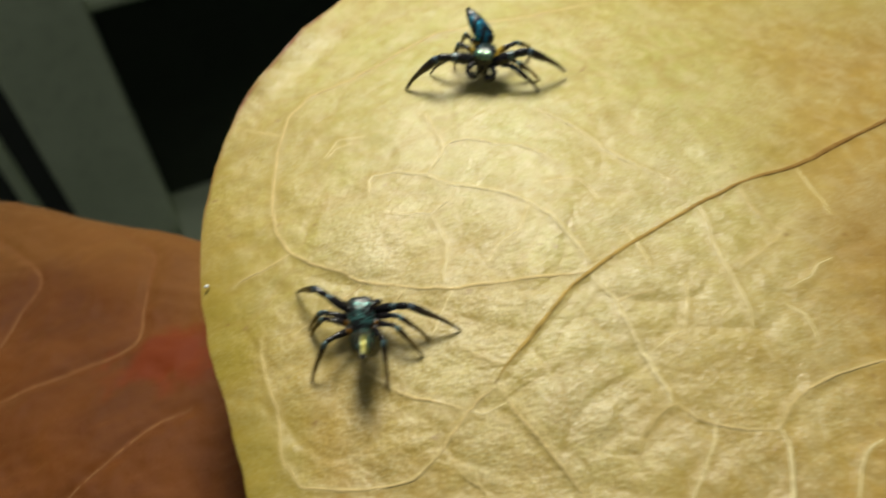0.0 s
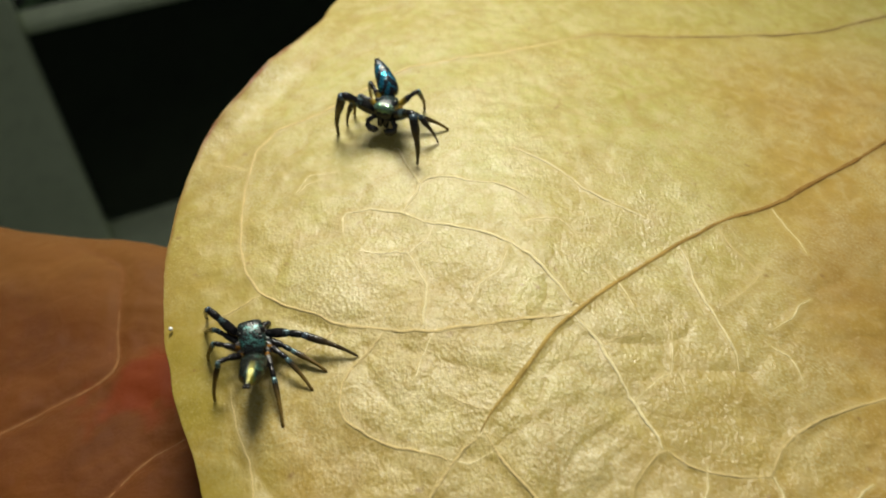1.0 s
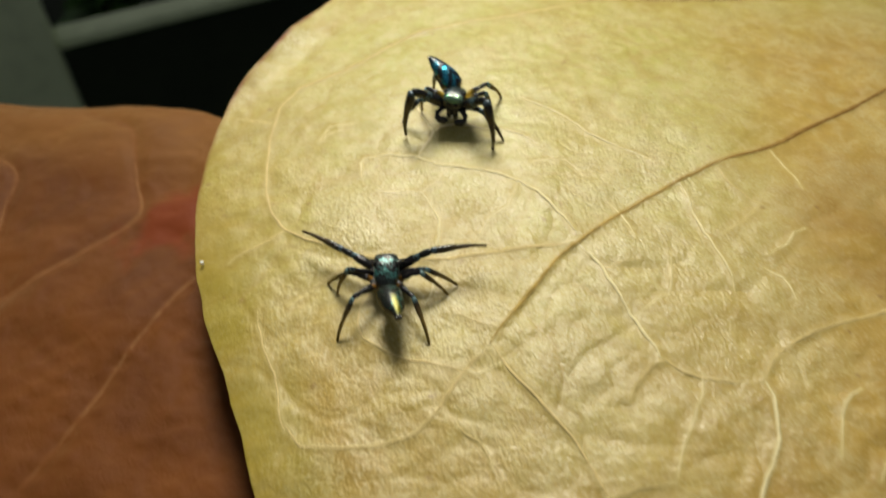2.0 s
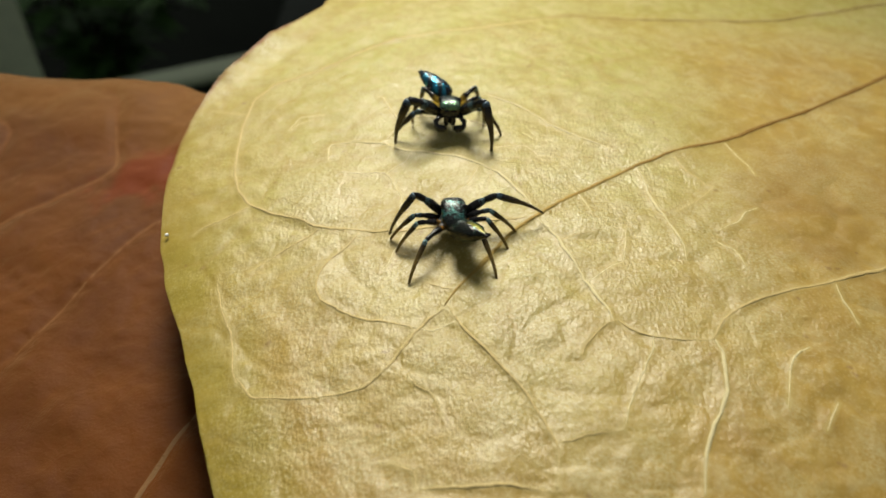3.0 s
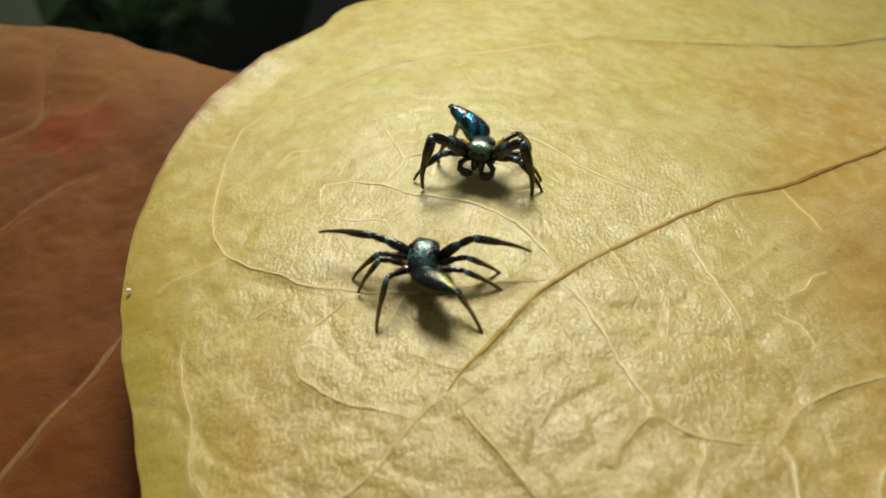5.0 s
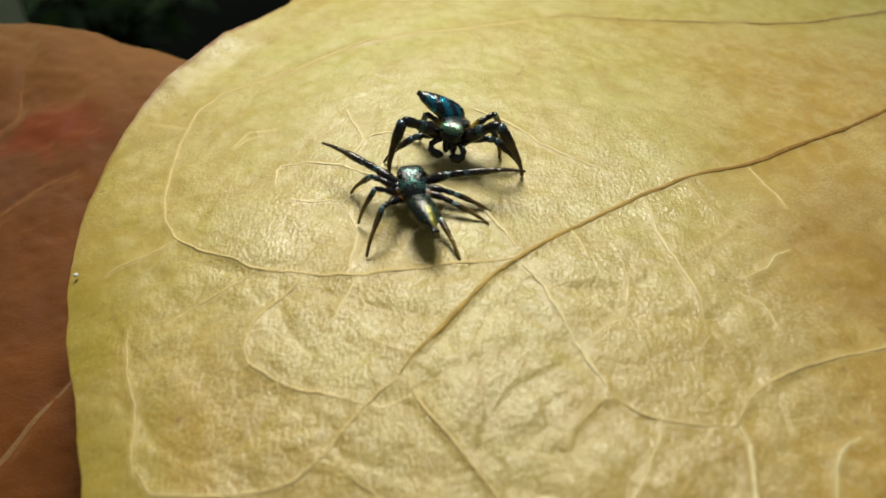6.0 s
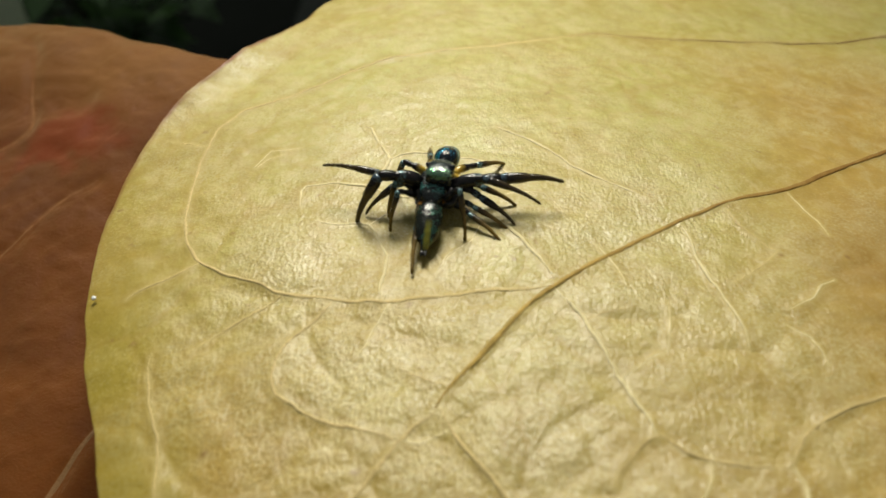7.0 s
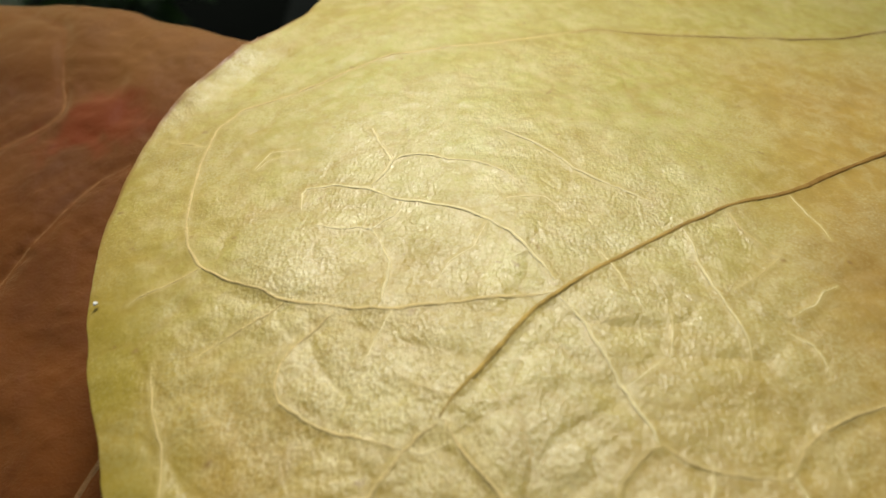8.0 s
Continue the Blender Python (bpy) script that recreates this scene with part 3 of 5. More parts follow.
def cell_edges(x, y, size, seed):
    """The distance in mm to the borders of uneven cells about size mm across."""
    x = x + 0.30 * size * value_noise(x / size * 1.1, y / size * 1.1, seed) + 0.10 * size * value_noise(x / size * 3, y / size * 3, seed + 1)
    y = y + 0.30 * size * value_noise(x / size * 1.1 + 7, y / size * 1.1, seed + 2)
    u, v = x / size, y / size
    ui, vi = np.floor(u).astype(int), np.floor(v).astype(int)
    table = np.random.RandomState(seed).rand(64, 64, 2)
    near = np.full((2,) + x.shape, 1e9)
    for i in (-1, 0, 1):
        for j in (-1, 0, 1):
            spot = table[(ui + i) % 64, (vi + j) % 64]
            d = np.hypot(ui + i + spot[..., 0] - u, vi + j + spot[..., 1] - v)
            near[1] = np.minimum(near[1], np.maximum(near[0], d))
            near[0] = np.minimum(near[0], d)
    return (near[1] - near[0]) * size * 0.5


# folds of the dried blade: points in mm along each, with the rise of its right side
FOLDS = [
    (0.17, [(15.1, 28.3), (12.7, 26.9), (11.1, 26.0), (9.7, 24.3), (8.6, 22.3)]),
    (0.22, [(17.1, 24.8), (15.9, 24.3), (15.0, 23.5), (14.1, 22.1), (13.6, 21.0)]),
    (0.12, [(15.8, 15.4), (14.5, 15.3), (13.4, 15.1), (12.4, 14.8), (11.4, 14.6)]),
    (0.15, [(23.7, 22.8), (23.7, 19.9), (23.4, 18.2), (21.9, 15.5), (20.6, 12.7)]),
    (0.13, [(14.0, 38.4), (11.7, 36.4), (9.9, 34.5), (8.3, 32.2), (6.8, 30.5), (4.7, 27.8)]),
    (-0.14, [(4.4, 26.8), (5.7, 24.2), (7.5, 21.8), (9.6, 18.7), (10.7, 15.9)]),
    (0.11, [(-7.4, 36.7), (-9.7, 37.9), (-11.4, 38.7), (-13.6, 40.0)]),
    (0.12, [(3.7, 17.0), (3.5, 18.1), (2.9, 19.0), (1.3, 20.5)]),
]
FOLD_LINES = [(h, spline(p, 0.8)) for h, p in FOLDS]


def folded(x, y):
    z = np.zeros(x.shape)
    for h, line in FOLD_LINES:
        d, end = side_line(x, y, line)
        z += h * 0.5 * np.tanh(d / 0.28) * np.exp(-np.abs(d) / 1.5) * np.clip(end * 5, 0, 1)
    return z


def ridged(x, y, seed):
    """Sharp creases from 0 to 1 along the zero lines of a noise."""
    return (1 - np.abs(value_noise(x, y, seed))) ** 3


def yellow_relief(x, y):
    d = near_line(x, y, LINES)
    z = 0.30 * value_noise(x * 0.12, y * 0.12, 1) + 0.07 * value_noise(x * 0.42, y * 0.42, 2)
    z = z + 0.05 * value_noise(x * 0.9, y * 0.9, 3)
    low = np.clip((50 - y) / 14, 0.40, 1) * np.clip((x + 24) / 12, 0.35, 1)
    cell, small, fine = cell_edges(x, y, 6.5, 61), cell_edges(x, y, 2.6, 71), cell_edges(x, y, 3.7, 91)
    big = near_line(x, y, STOUT)
    broad, thin, cell = (np.sqrt(v * v + 0.014) - 0.118 for v in (big, d, cell))
    quilt = 0.11 * (1 - np.exp(-broad / 1.8)) + 0.05 * (1 - np.exp(-thin / 1.3)) + 0.12 * (1 - np.exp(-cell / 0.8)) + 0.03 * (1 - np.exp(-(small / 0.4) ** 1.3))
    quilt = quilt + 0.05 * (1 - np.exp(-(fine / 0.5) ** 1.2)) + 0.03 * np.exp(-(fine / 0.2) ** 2)
    pucker = 0.15 * value_noise(x * 0.42 + 9, y * 0.42, 7) * value_noise(x * 0.2, y * 0.2 + 4, 8)
    # creases of the dried skin, mostly across the leaf's length
    sway = 0.8 * value_noise(x * 0.3, y * 0.3, 81)
    crease = ridged(x * 0.30 + sway, y * 0.62 + sway, 82) * np.clip(0.3 + value_noise(x * 0.17, y * 0.17, 83), 0, 1)
    crease = 0.075 * crease + 0.022 * ridged(x * 0.9 + sway, y * 1.3, 84)
    ridge = 0.07 * np.exp(-(big / 0.50) ** 2) + 0.055 * np.exp(-(d / 0.36) ** 2)
    return z * 0.7 + low * (pucker + quilt - 0.19 - crease) + ridge * np.clip(low + 0.25, 0, 1) + folded(x, y), d


def yellow_height(x, y, e=None):
    relief, d = yellow_relief(x, y)
    z = yellow_base(x, y) + relief
    if e is not None:
        bend = np.clip((e - 0.88) / 0.12, 0, 1) ** 2 * np.clip((30 - x) / 10, 0, 1)
        lift = np.clip((y - 50) / 12, 0, 1) * np.clip((-5 - x) / 10, 0, 1) * np.clip((80 - y) / 10, 0, 1)
        z = z - 0.55 * bend * (1 - lift) + 1.3 * bend * lift
    return z


def yellow_marks(x, y, e):
    d = near_line(x, y, LINES)
    green = np.clip((e - 0.80) / 0.10, 0, 1) * np.clip((46 - y) / 14, 0, 1) * np.clip((2 - x) / 6, 0, 1)
    green = np.clip(green * (1 + 0.5 * value_noise(x * 0.3, y * 0.3, 9)), 0, 1)
    bruise = np.clip(1.2 - np.hypot((x - 66) / 9, (y - 101) / 7) + 0.4 * value_noise(x * 0.3, y * 0.3, 15), 0, 1)
    olive = np.clip(1.45 - np.hypot((x - 4) / 26, (y - 64) / 38) + 0.25 * value_noise(x * 0.08, y * 0.08, 16), 0, 1)
    olive = np.maximum(olive, np.clip((y - 60 - 0.12 * x) / 16, 0, 1) * 0.85)
    scorch = np.clip(1.3 - np.hypot((x - 37) / 12, (y - 39) / 8) + 0.5 * value_noise(x * 0.22, y * 0.22, 23), 0, 1)
    furrow = np.exp(-(cell_edges(x, y, 6.5, 61) / 0.30) ** 2) * np.clip(0.5 + value_noise(x * 0.12, y * 0.12, 17), 0, 1)
    furrow = np.maximum(furrow, 0.8 * np.exp(-(np.maximum(d - 0.3, 0) / 0.45) ** 2))
    rim = np.clip((e - 0.988) / 0.008, 0, 1) * np.clip((y - 42) / 10, 0, 1) * np.clip(0.75 + 0.5 * value_noise(x * 0.4, y * 0.4, 18), 0, 1)
    grainy = np.clip((64 - y) / 22, 0, 1) * np.clip((y - 2) / 20, 0.2, 1) * np.clip((x + 18) / 16, 0, 1) * np.clip((42 - x) / 22, 0, 1)
    grainy = np.clip(0.22 + 0.80 * grainy + 0.35 * value_noise(x * 0.13, y * 0.13, 19), 0.10, 1.0)
    net = np.maximum(np.exp(-(cell_edges(x, y, 3.7, 91) / 0.13) ** 2), 0.7 * np.exp(-(cell_edges(x, y, 6.5, 61) / 0.16) ** 2))
    net = net * np.clip(0.35 + 1.2 * value_noise(x * 0.16, y * 0.16, 92), 0, 1) * np.clip((d - 0.1) / 0.4, 0, 1)
    return {"net": net, "scorch": scorch, "grainy": grainy, "rim": rim, "furrow": furrow, "vein": np.exp(-(d / 0.30) ** 2), "margin": green, "bruise": bruise, "olive": olive}


yellow_leaf = thing("yellow_leaf", "large dry yellow-tan leaf with looping pale veins and curled rims", "leaf")
leaf_sheet("blade", OUTLINE, (12.0, 45.0), 1600, 470, yellow_height, yellow_marks, M_YELLOW, yellow_leaf, 0.28)
for (points, radius, taper, kind), line in zip(VEINS, LINES):
    stuff = {"rib": M_RIB, "top": M_TOP_RIB, "tan": M_TAN_VEIN}.get(kind, M_VEIN)
    radius *= 1.15 if kind == "pale" and radius > 0.09 else 0.9 if radius < 0.09 else 1.0
    vein_part(line, radius, taper, stuff, yellow_leaf, yellow_height, 0.05 if radius > 0.14 or kind == "tan" and radius > 0.12 else 0.22, "midrib" if kind == "rib" else "vein", "dark brown main vein" if kind == "rib" else "")

speck = thing("grit_grain", "tiny pale glassy grain stuck on the leaf's rim", "grit")
bm = bmesh.new()
bmesh.ops.create_icosphere(bm, subdivisions=2, radius=0.19 * MM)
for v in bm.verts:
    v.co *= 1 + 0.3 * noise.noise(v.co * 4000)
    v.co.z *= 0.6
part("grain", bm, M_GRIT, speck)
speck.matrix_basis = pose(-20.8 * MM, 37.6 * MM, (float(yellow_height(np.array([-20.8]), np.array([37.6]))[0]) - 0.02) * MM)

# ---- the red-brown leaf, which stirs beside it ----
BROWN_OUTLINE = [(-62, 12), (-44, 19.5), (-27, 19.8), (-15, 18.8), (-4, 17.4), (6, 15.2), (15, 11.9), (24, 8), (33, 0), (37, -14),
                 (34, -34), (22, -58), (2, -76), (-28, -80), (-58, -62), (-76, -30), (-74, -6)]
BROWN_VEINS = [
    ([(-1.8, 9), (-0.9, 4.5), (0, 0), (-4, -4), (-7.6, -7), (-11.4, -10.2), (-18, -14)], 0.115, 0.2),
    ([(-24, 13), (-18.5, 10.4), (-14.1, 7), (-14, 2), (-13.9, -3), (-15, -10)], 0.105, 0.2),
    ([(9, -7), (6, -9.5), (4, -12.6), (1.6, -17), (-0.7, -22), (-4.5, -29)], 0.105, 0.2),
    ([(24, -12), (20, -19), (17.9, -26), (16.6, -30), (15, -33.5), (12.5, -39), (7, -52), (0, -74)], 0.22, -0.4),
    ([(17, -28), (22, -27), (28, -24)], 0.09, 0.3),
    ([(-1.8, 9), (-3, 13), (-8, 16)], 0.08, 0.5),
    ([(-18, -14), (-26, -13), (-36, -9)], 0.09, 0.4),
]
BROWN_LINES = [spline(p, 0.9) for p, *_ in BROWN_VEINS]


def brown_height(x, y, e=None):
    d = near_line(x, y, BROWN_LINES)
    z = 0.5 * value_noise(x * 0.09, y * 0.09, 31) + 0.25 * value_noise(x * 0.25, y * 0.25, 32) + 0.08 * value_noise(x * 0.9, y * 0.9, 33)
    z = z - 0.28 * np.exp(-(d / 0.8) ** 2)
    if e is not None:
        z = z - 0.6 * np.clip((e - 0.9) / 0.1, 0, 1) ** 2
    return z


def brown_marks(x, y, e):
    d = near_line(x, y, BROWN_LINES)
    u, v = (x - 4.9) / 6.4, (y + 1.4 - 0.25 * (x - 4.9)) / 3.9
    w = 0.35 * value_noise(x * 0.35, y * 0.35, 41) + 0.2 * value_noise(x * 1.1, y * 1.1, 42)
    stain = np.clip((1.15 - np.hypot(u, v) + w) / 0.55, 0, 1)
    # the upper part takes the painted sheen
    tan_sheen = np.clip((y - 3 + 4 * value_noise(x * 0.15, y * 0.15, 43)) / 9, 0, 1)
    return {"tan_sheen": tan_sheen, "vein": np.exp(-(d / 0.35) ** 2), "stain": stain * 0.9}


brown_leaf = thing("red_brown_leaf", "dry red-brown leaf with a dark red stain, stirring slightly", "leaf")
leaf_sheet("blade", BROWN_OUTLINE, (-12.0, -22.0), 620, 130, brown_height, brown_marks, M_BROWN, brown_leaf, 0.3)
for (points, radius, taper), line in zip(BROWN_VEINS, BROWN_LINES):
    vein_part(line, radius, taper, M_BROWN_VEIN, brown_leaf, brown_height, -0.05, "midrib" if radius > 0.2 else "vein")
BROWN_PATH = [
    (0, -34.1, 42.4, -20.8, -7.9, 1.9, -6.3),
    (0.5, -30.6, 39.5, -21.4, -6.2, -3.3, -6.3),
    (1, -30.2, 41.8, -16.6, -2.5, -1.8, -2.9),
    (1.5, -28.7, 47.3, -11.7, 0.1, -1.0, -1.4),
    (2, -30.8, 49.1, -9.1, 1.7, -0.5, 3.9),
    (2.2, -31.7, 51.1, -8.5, 3.0, -0.4, 2.3),
    (3.3, -33.4, 57.8, -12.1, 5.7, -2.7, 0.4),
    (3.5, -32.5, 57.9, -12.5, 7.0, -3.0, -0.1),
    (4, -38.2, 61.8, -10.2, 7.4, -0.5, 1.5),
    (4.5, -42.3, 66.7, -7.2, 7.9, 0.6, -0.6),
    (6, -39.9, 67.4, -10.2, 8.4, -0.4, -0.3),
    (6.5, -40.4, 68.4, -9.1, 9.8, -0.8, -0.2),
    (7, -39.2, 66.7, -9.1, 12.2, -3.4, 1.8),
    (7.5, -37.7, 67.6, -9.2, 11.6, -3.2, 1.0),
    (8, -36.2, 68.6, -8.5, 12.9, -3.8, 0.5),
]

# ---- the surroundings, far behind ----
floor = tagged(new("floor", bpy.data.meshes.new("floor")), "dark floor in the shade", "floor", kind="structure")
bm = bmesh.new()
bmesh.ops.create_grid(bm, x_segments=2, y_segments=2, size=6)
bm.to_mesh(floor.data)
bm.free()
floor.data.materials.append(M_DARK)
floor.location = (0, 0, -0.80)

backdrop = tagged(new("backdrop", bpy.data.meshes.new("backdrop")), "dark green foliage far off in the night, faintly self-lit", "foliage", kind="structure")
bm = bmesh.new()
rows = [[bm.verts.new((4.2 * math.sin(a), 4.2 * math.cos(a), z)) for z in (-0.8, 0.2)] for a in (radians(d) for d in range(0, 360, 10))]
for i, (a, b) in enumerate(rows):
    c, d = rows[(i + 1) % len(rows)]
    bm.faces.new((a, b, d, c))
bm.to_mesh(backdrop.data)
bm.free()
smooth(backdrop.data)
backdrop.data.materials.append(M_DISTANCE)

ledge = thing("wooden_ledge", "old dark wooden ledge under the dry leaves", "ledge", kind="structure")
box_part("board", (0.100, 0.092, 0.022), (0.052, 0.030, -0.0375), M_LEDGE, ledge, 0.003)
box_part("support", (0.060, 0.060, 0.752), (0.055, 0.020, -0.4245), M_LEDGE, ledge, 0.004)

rack = thing("metal_rack", "grey-green painted metal rack with black infill panel", "rack")
RACK = (-0.305, 0.539, -0.314)
rack.matrix_basis = pose(*RACK, 0, 0, 26)
box_part("post", (0.084, 0.050, 1.20), (-0.042, 0, 0.60 - 0.48), M_POST, rack, 0.006, "grey-green painted upright")
box_part("rail", (1.10, 0.022, 0.011), (0.55, 0.0, -0.0055), M_POST, rack, 0.004, "pale painted cross rail")
box_part("lower_rail", (1.10, 0.100, 0.024), (0.55, -0.03, -0.262), M_POST, rack, 0.004)
box_part("panel", (1.10, 0.008, 0.242), (0.552, 0.016, -0.132), M_BLACK, rack, 0.001, "black infill panel")
box_part("side_bar", (0.012, 0.012, 0.96), (-0.120, 0.010, 0.0), M_POST, rack, 0.002)
box_part("side_bar", (0.012, 0.012, 0.96), (-0.165, 0.010, 0.0), M_POST, rack, 0.002)
box_part("foot", (0.24, 0.11, 0.020), (-0.05, 0, -0.47), M_POST, rack, 0.004)

# unidentified white object, built as a lantern; the glow is added for brightness
lantern = thing("glowing_white_object", "small unidentified white object with an added glow, on a dark crate", "lantern")
M_GLOW = Nodes("self_lit_white").set(Base_Color=(0.7, 0.7, 0.75), Emission_Color=(0.75, 0.78, 0.9), Emission_Strength=0.45).mat
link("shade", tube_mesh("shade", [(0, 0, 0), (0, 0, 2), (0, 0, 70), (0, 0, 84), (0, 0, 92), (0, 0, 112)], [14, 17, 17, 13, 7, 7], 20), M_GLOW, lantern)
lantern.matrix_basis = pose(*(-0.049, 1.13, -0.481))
crate = thing("dark_crate", "dark wooden crate with a small white object on top", "crate")
CX, CY, CZ = (-0.049, 1.13, -0.481)
for k in range(6):
    box_part("board", (0.30, 0.30, 0.9 * (CZ + 0.8) / 6), (CX, CY, -0.8 + (k + 0.5) * (CZ + 0.8) / 6), M_BLACK, crate, 0.003)
box_part("lid", (0.32, 0.32, 0.012), (CX, CY, CZ - 0.0065), M_BLACK, crate, 0.002)
stake = thing("wooden_stake", "red-brown wooden stake standing on the dark floor", "stake")
box_part("shaft", (0.050, 0.050, 1.10), (0, 0, 0.55), M_WOOD, stake, 0.006)
stake.matrix_basis = pose(*(0.244, 1.184, -0.8))

SHRUBS = [(-0.52, 1.12, 0.26, 0.44), (-0.20, 1.50, 0.28, 0.42)]


def shrub(at, reach, tall, count, seed):
    """A low shrub: bent stems from one root, each with leaves along it."""
    rnd = random.Random(seed)
    top = thing("shrub", "dark green leafy shrub in the shade", "shrub")
    stems, blades = bmesh.new(), bmesh.new()
    for k in range(count):
        turn, lean = rnd.uniform(0, 6.283), rnd.uniform(0.3, 1.0)
        way = Vector((math.cos(turn), math.sin(turn), 0))
        line = [way * (reach * lean * s * s) + Vector((0, 0, tall * s * (1.15 - 0.35 * lean * s))) for s in (0, 0.25, 0.5, 0.75, 1)]
        for a, b in zip(line[:-1], line[1:]):
            side = way.cross(Vector((0, 0, 1))) * 0.003
            quad = [stems.verts.new(p) for p in (a - side, a + side, b + side, b - side)]
            stems.faces.new(quad)
        for j in range(9):
            s = 0.3 + 0.7 * (j + rnd.random()) / 9
            root = way * (reach * lean * s * s) + Vector((0, 0, tall * s * (1.15 - 0.35 * lean * s)))
            spin = rnd.uniform(0, 6.283)
            out = Vector((math.cos(spin), math.sin(spin), rnd.uniform(-0.3, 0.5))).normalized()
            long = rnd.uniform(0.05, 0.09)
            side = out.cross(Vector((0, 0, 1))).normalized() * long * 0.26
            droop = Vector((0, 0, -0.25 * long))
            ring = [root, root + out * long * 0.4 - side, root + out * long + droop, root + out * long * 0.4 + side]
            v = [blades.verts.new(p) for p in ring]
            mid = blades.verts.new(root + out * long * 0.45 - Vector((0, 0, 0.12 * long)))
            for i in range(4):
                blades.faces.new((v[i], v[(i + 1) % 4], mid))
    tagged(part("stem", stems, M_STEM, top), kind="stuff")
    tagged(part("foliage", blades, M_LEAF, top, "dark green pointed leaves"), "dark green pointed leaves", kind="stuff")
    top.matrix_basis = pose(*at)
    return top


M_LEAF = plain_material("dark_green_leaf", (0.050, 0.120, 0.028), (0.085, 0.170, 0.040), 14, 0.45)
M_STEM = plain_material("brown_stem", (0.07, 0.055, 0.03), (0.045, 0.035, 0.02), 20, 0.7)
for k, (x, y, reach, tall) in enumerate(SHRUBS):
    shrub((x, y, -0.8), reach, tall, 26, 300 + k)

# ---- the two jumping spiders ----
HIPS = {"1": (0.84, 0.85, 1.90), "2": (0.92, 0.33, 1.85), "3": (0.90, -0.24, 1.85), "4": (0.76, -0.76, 1.90)}
DANCER_LEGS = {"1": (3.8, 4.8, 0.56), "2": (2.5, 3.3, 0.38), "3": (2.2, 3.1, 0.32), "4": (2.5, 3.5, 0.32)}
RIVAL_LEGS = {"1": (3.4, 4.6, 0.40), "2": (2.4, 3.2, 0.29), "3": (2.3, 3.2, 0.28), "4": (2.6, 3.8, 0.29)}


def upper_leg(name, length, r, material, parent):
    """Hip to knee along x: a swollen thigh, then the short knee piece."""
    t = np.array([-0.04, 0.0, 0.05, 0.14, 0.30, 0.48, 0.60, 0.665, 0.69, 0.74, 0.86, 0.97, 1.02])
    f = np.array([0.35, 0.62, 0.66, 0.80, 1.00, 0.98, 0.82, 0.66, 0.62, 0.72, 0.76, 0.66, 0.35])
    z = 0.16 * length / 3 * np.sin(np.clip(t, 0, 1) * math.pi)
    return link(name, tube_mesh(name, np.c_[t * length, 0 * t, z], f * r, 12), material, parent)


def lower_leg(name, length, r, material, parent, bow=0.20):
    """Knee to foot along x: shin, long middle piece and the tip, bowed a little, with a few spines."""
    t = np.array([-0.02, 0.0, 0.04, 0.16, 0.30, 0.40, 0.425, 0.45, 0.58, 0.72, 0.765, 0.79, 0.88, 0.96, 1.0])
    f = np.array([0.35, 0.64, 0.74, 0.80, 0.77, 0.68, 0.56, 0.58, 0.53, 0.48, 0.42, 0.45, 0.40, 0.44, 0.20])
    f = f if r < 0.35 else f * np.interp(t, [0, 0.4, 1], [1, 0.95, 0.62])
    z = bow * length / 3 * np.sin(np.clip(t, 0, 1) ** 1.4 * math.pi)
    me = tube_mesh(name, np.c_[t * length, 0 * t, z], f * r, 10)
    bm = bmesh.new()
    bm.from_mesh(me)
    rnd = random.Random(int(length * 100 + r * 1000))
    for k in range(16):
        s = 0.10 + 0.80 * k / 16 + rnd.uniform(-0.02, 0.02)
        a = rnd.uniform(0, 6.28)
        base = Vector((s * length, 0, bow * length / 3 * math.sin(s ** 1.4 * math.pi)))
        way = Vector((0.6, 0.8 * math.cos(a), 0.8 * math.sin(a)))
        side = Vector((0, -math.sin(a), math.cos(a)))
        b = [bm.verts.new((base + way * 0.10 + d * 0.022) * MM) for d in (side, -side, Vector((0.9, 0, 0)))]
        tip = bm.verts.new((base + way * (0.30 + 0.2 * rnd.random())) * MM)
        for i in range(3):
            bm.faces.new((b[i], b[(i + 1) % 3], tip))
    bm.to_mesh(me)
    bm.free()
    smooth(me)
    return link(name, me, material, parent)


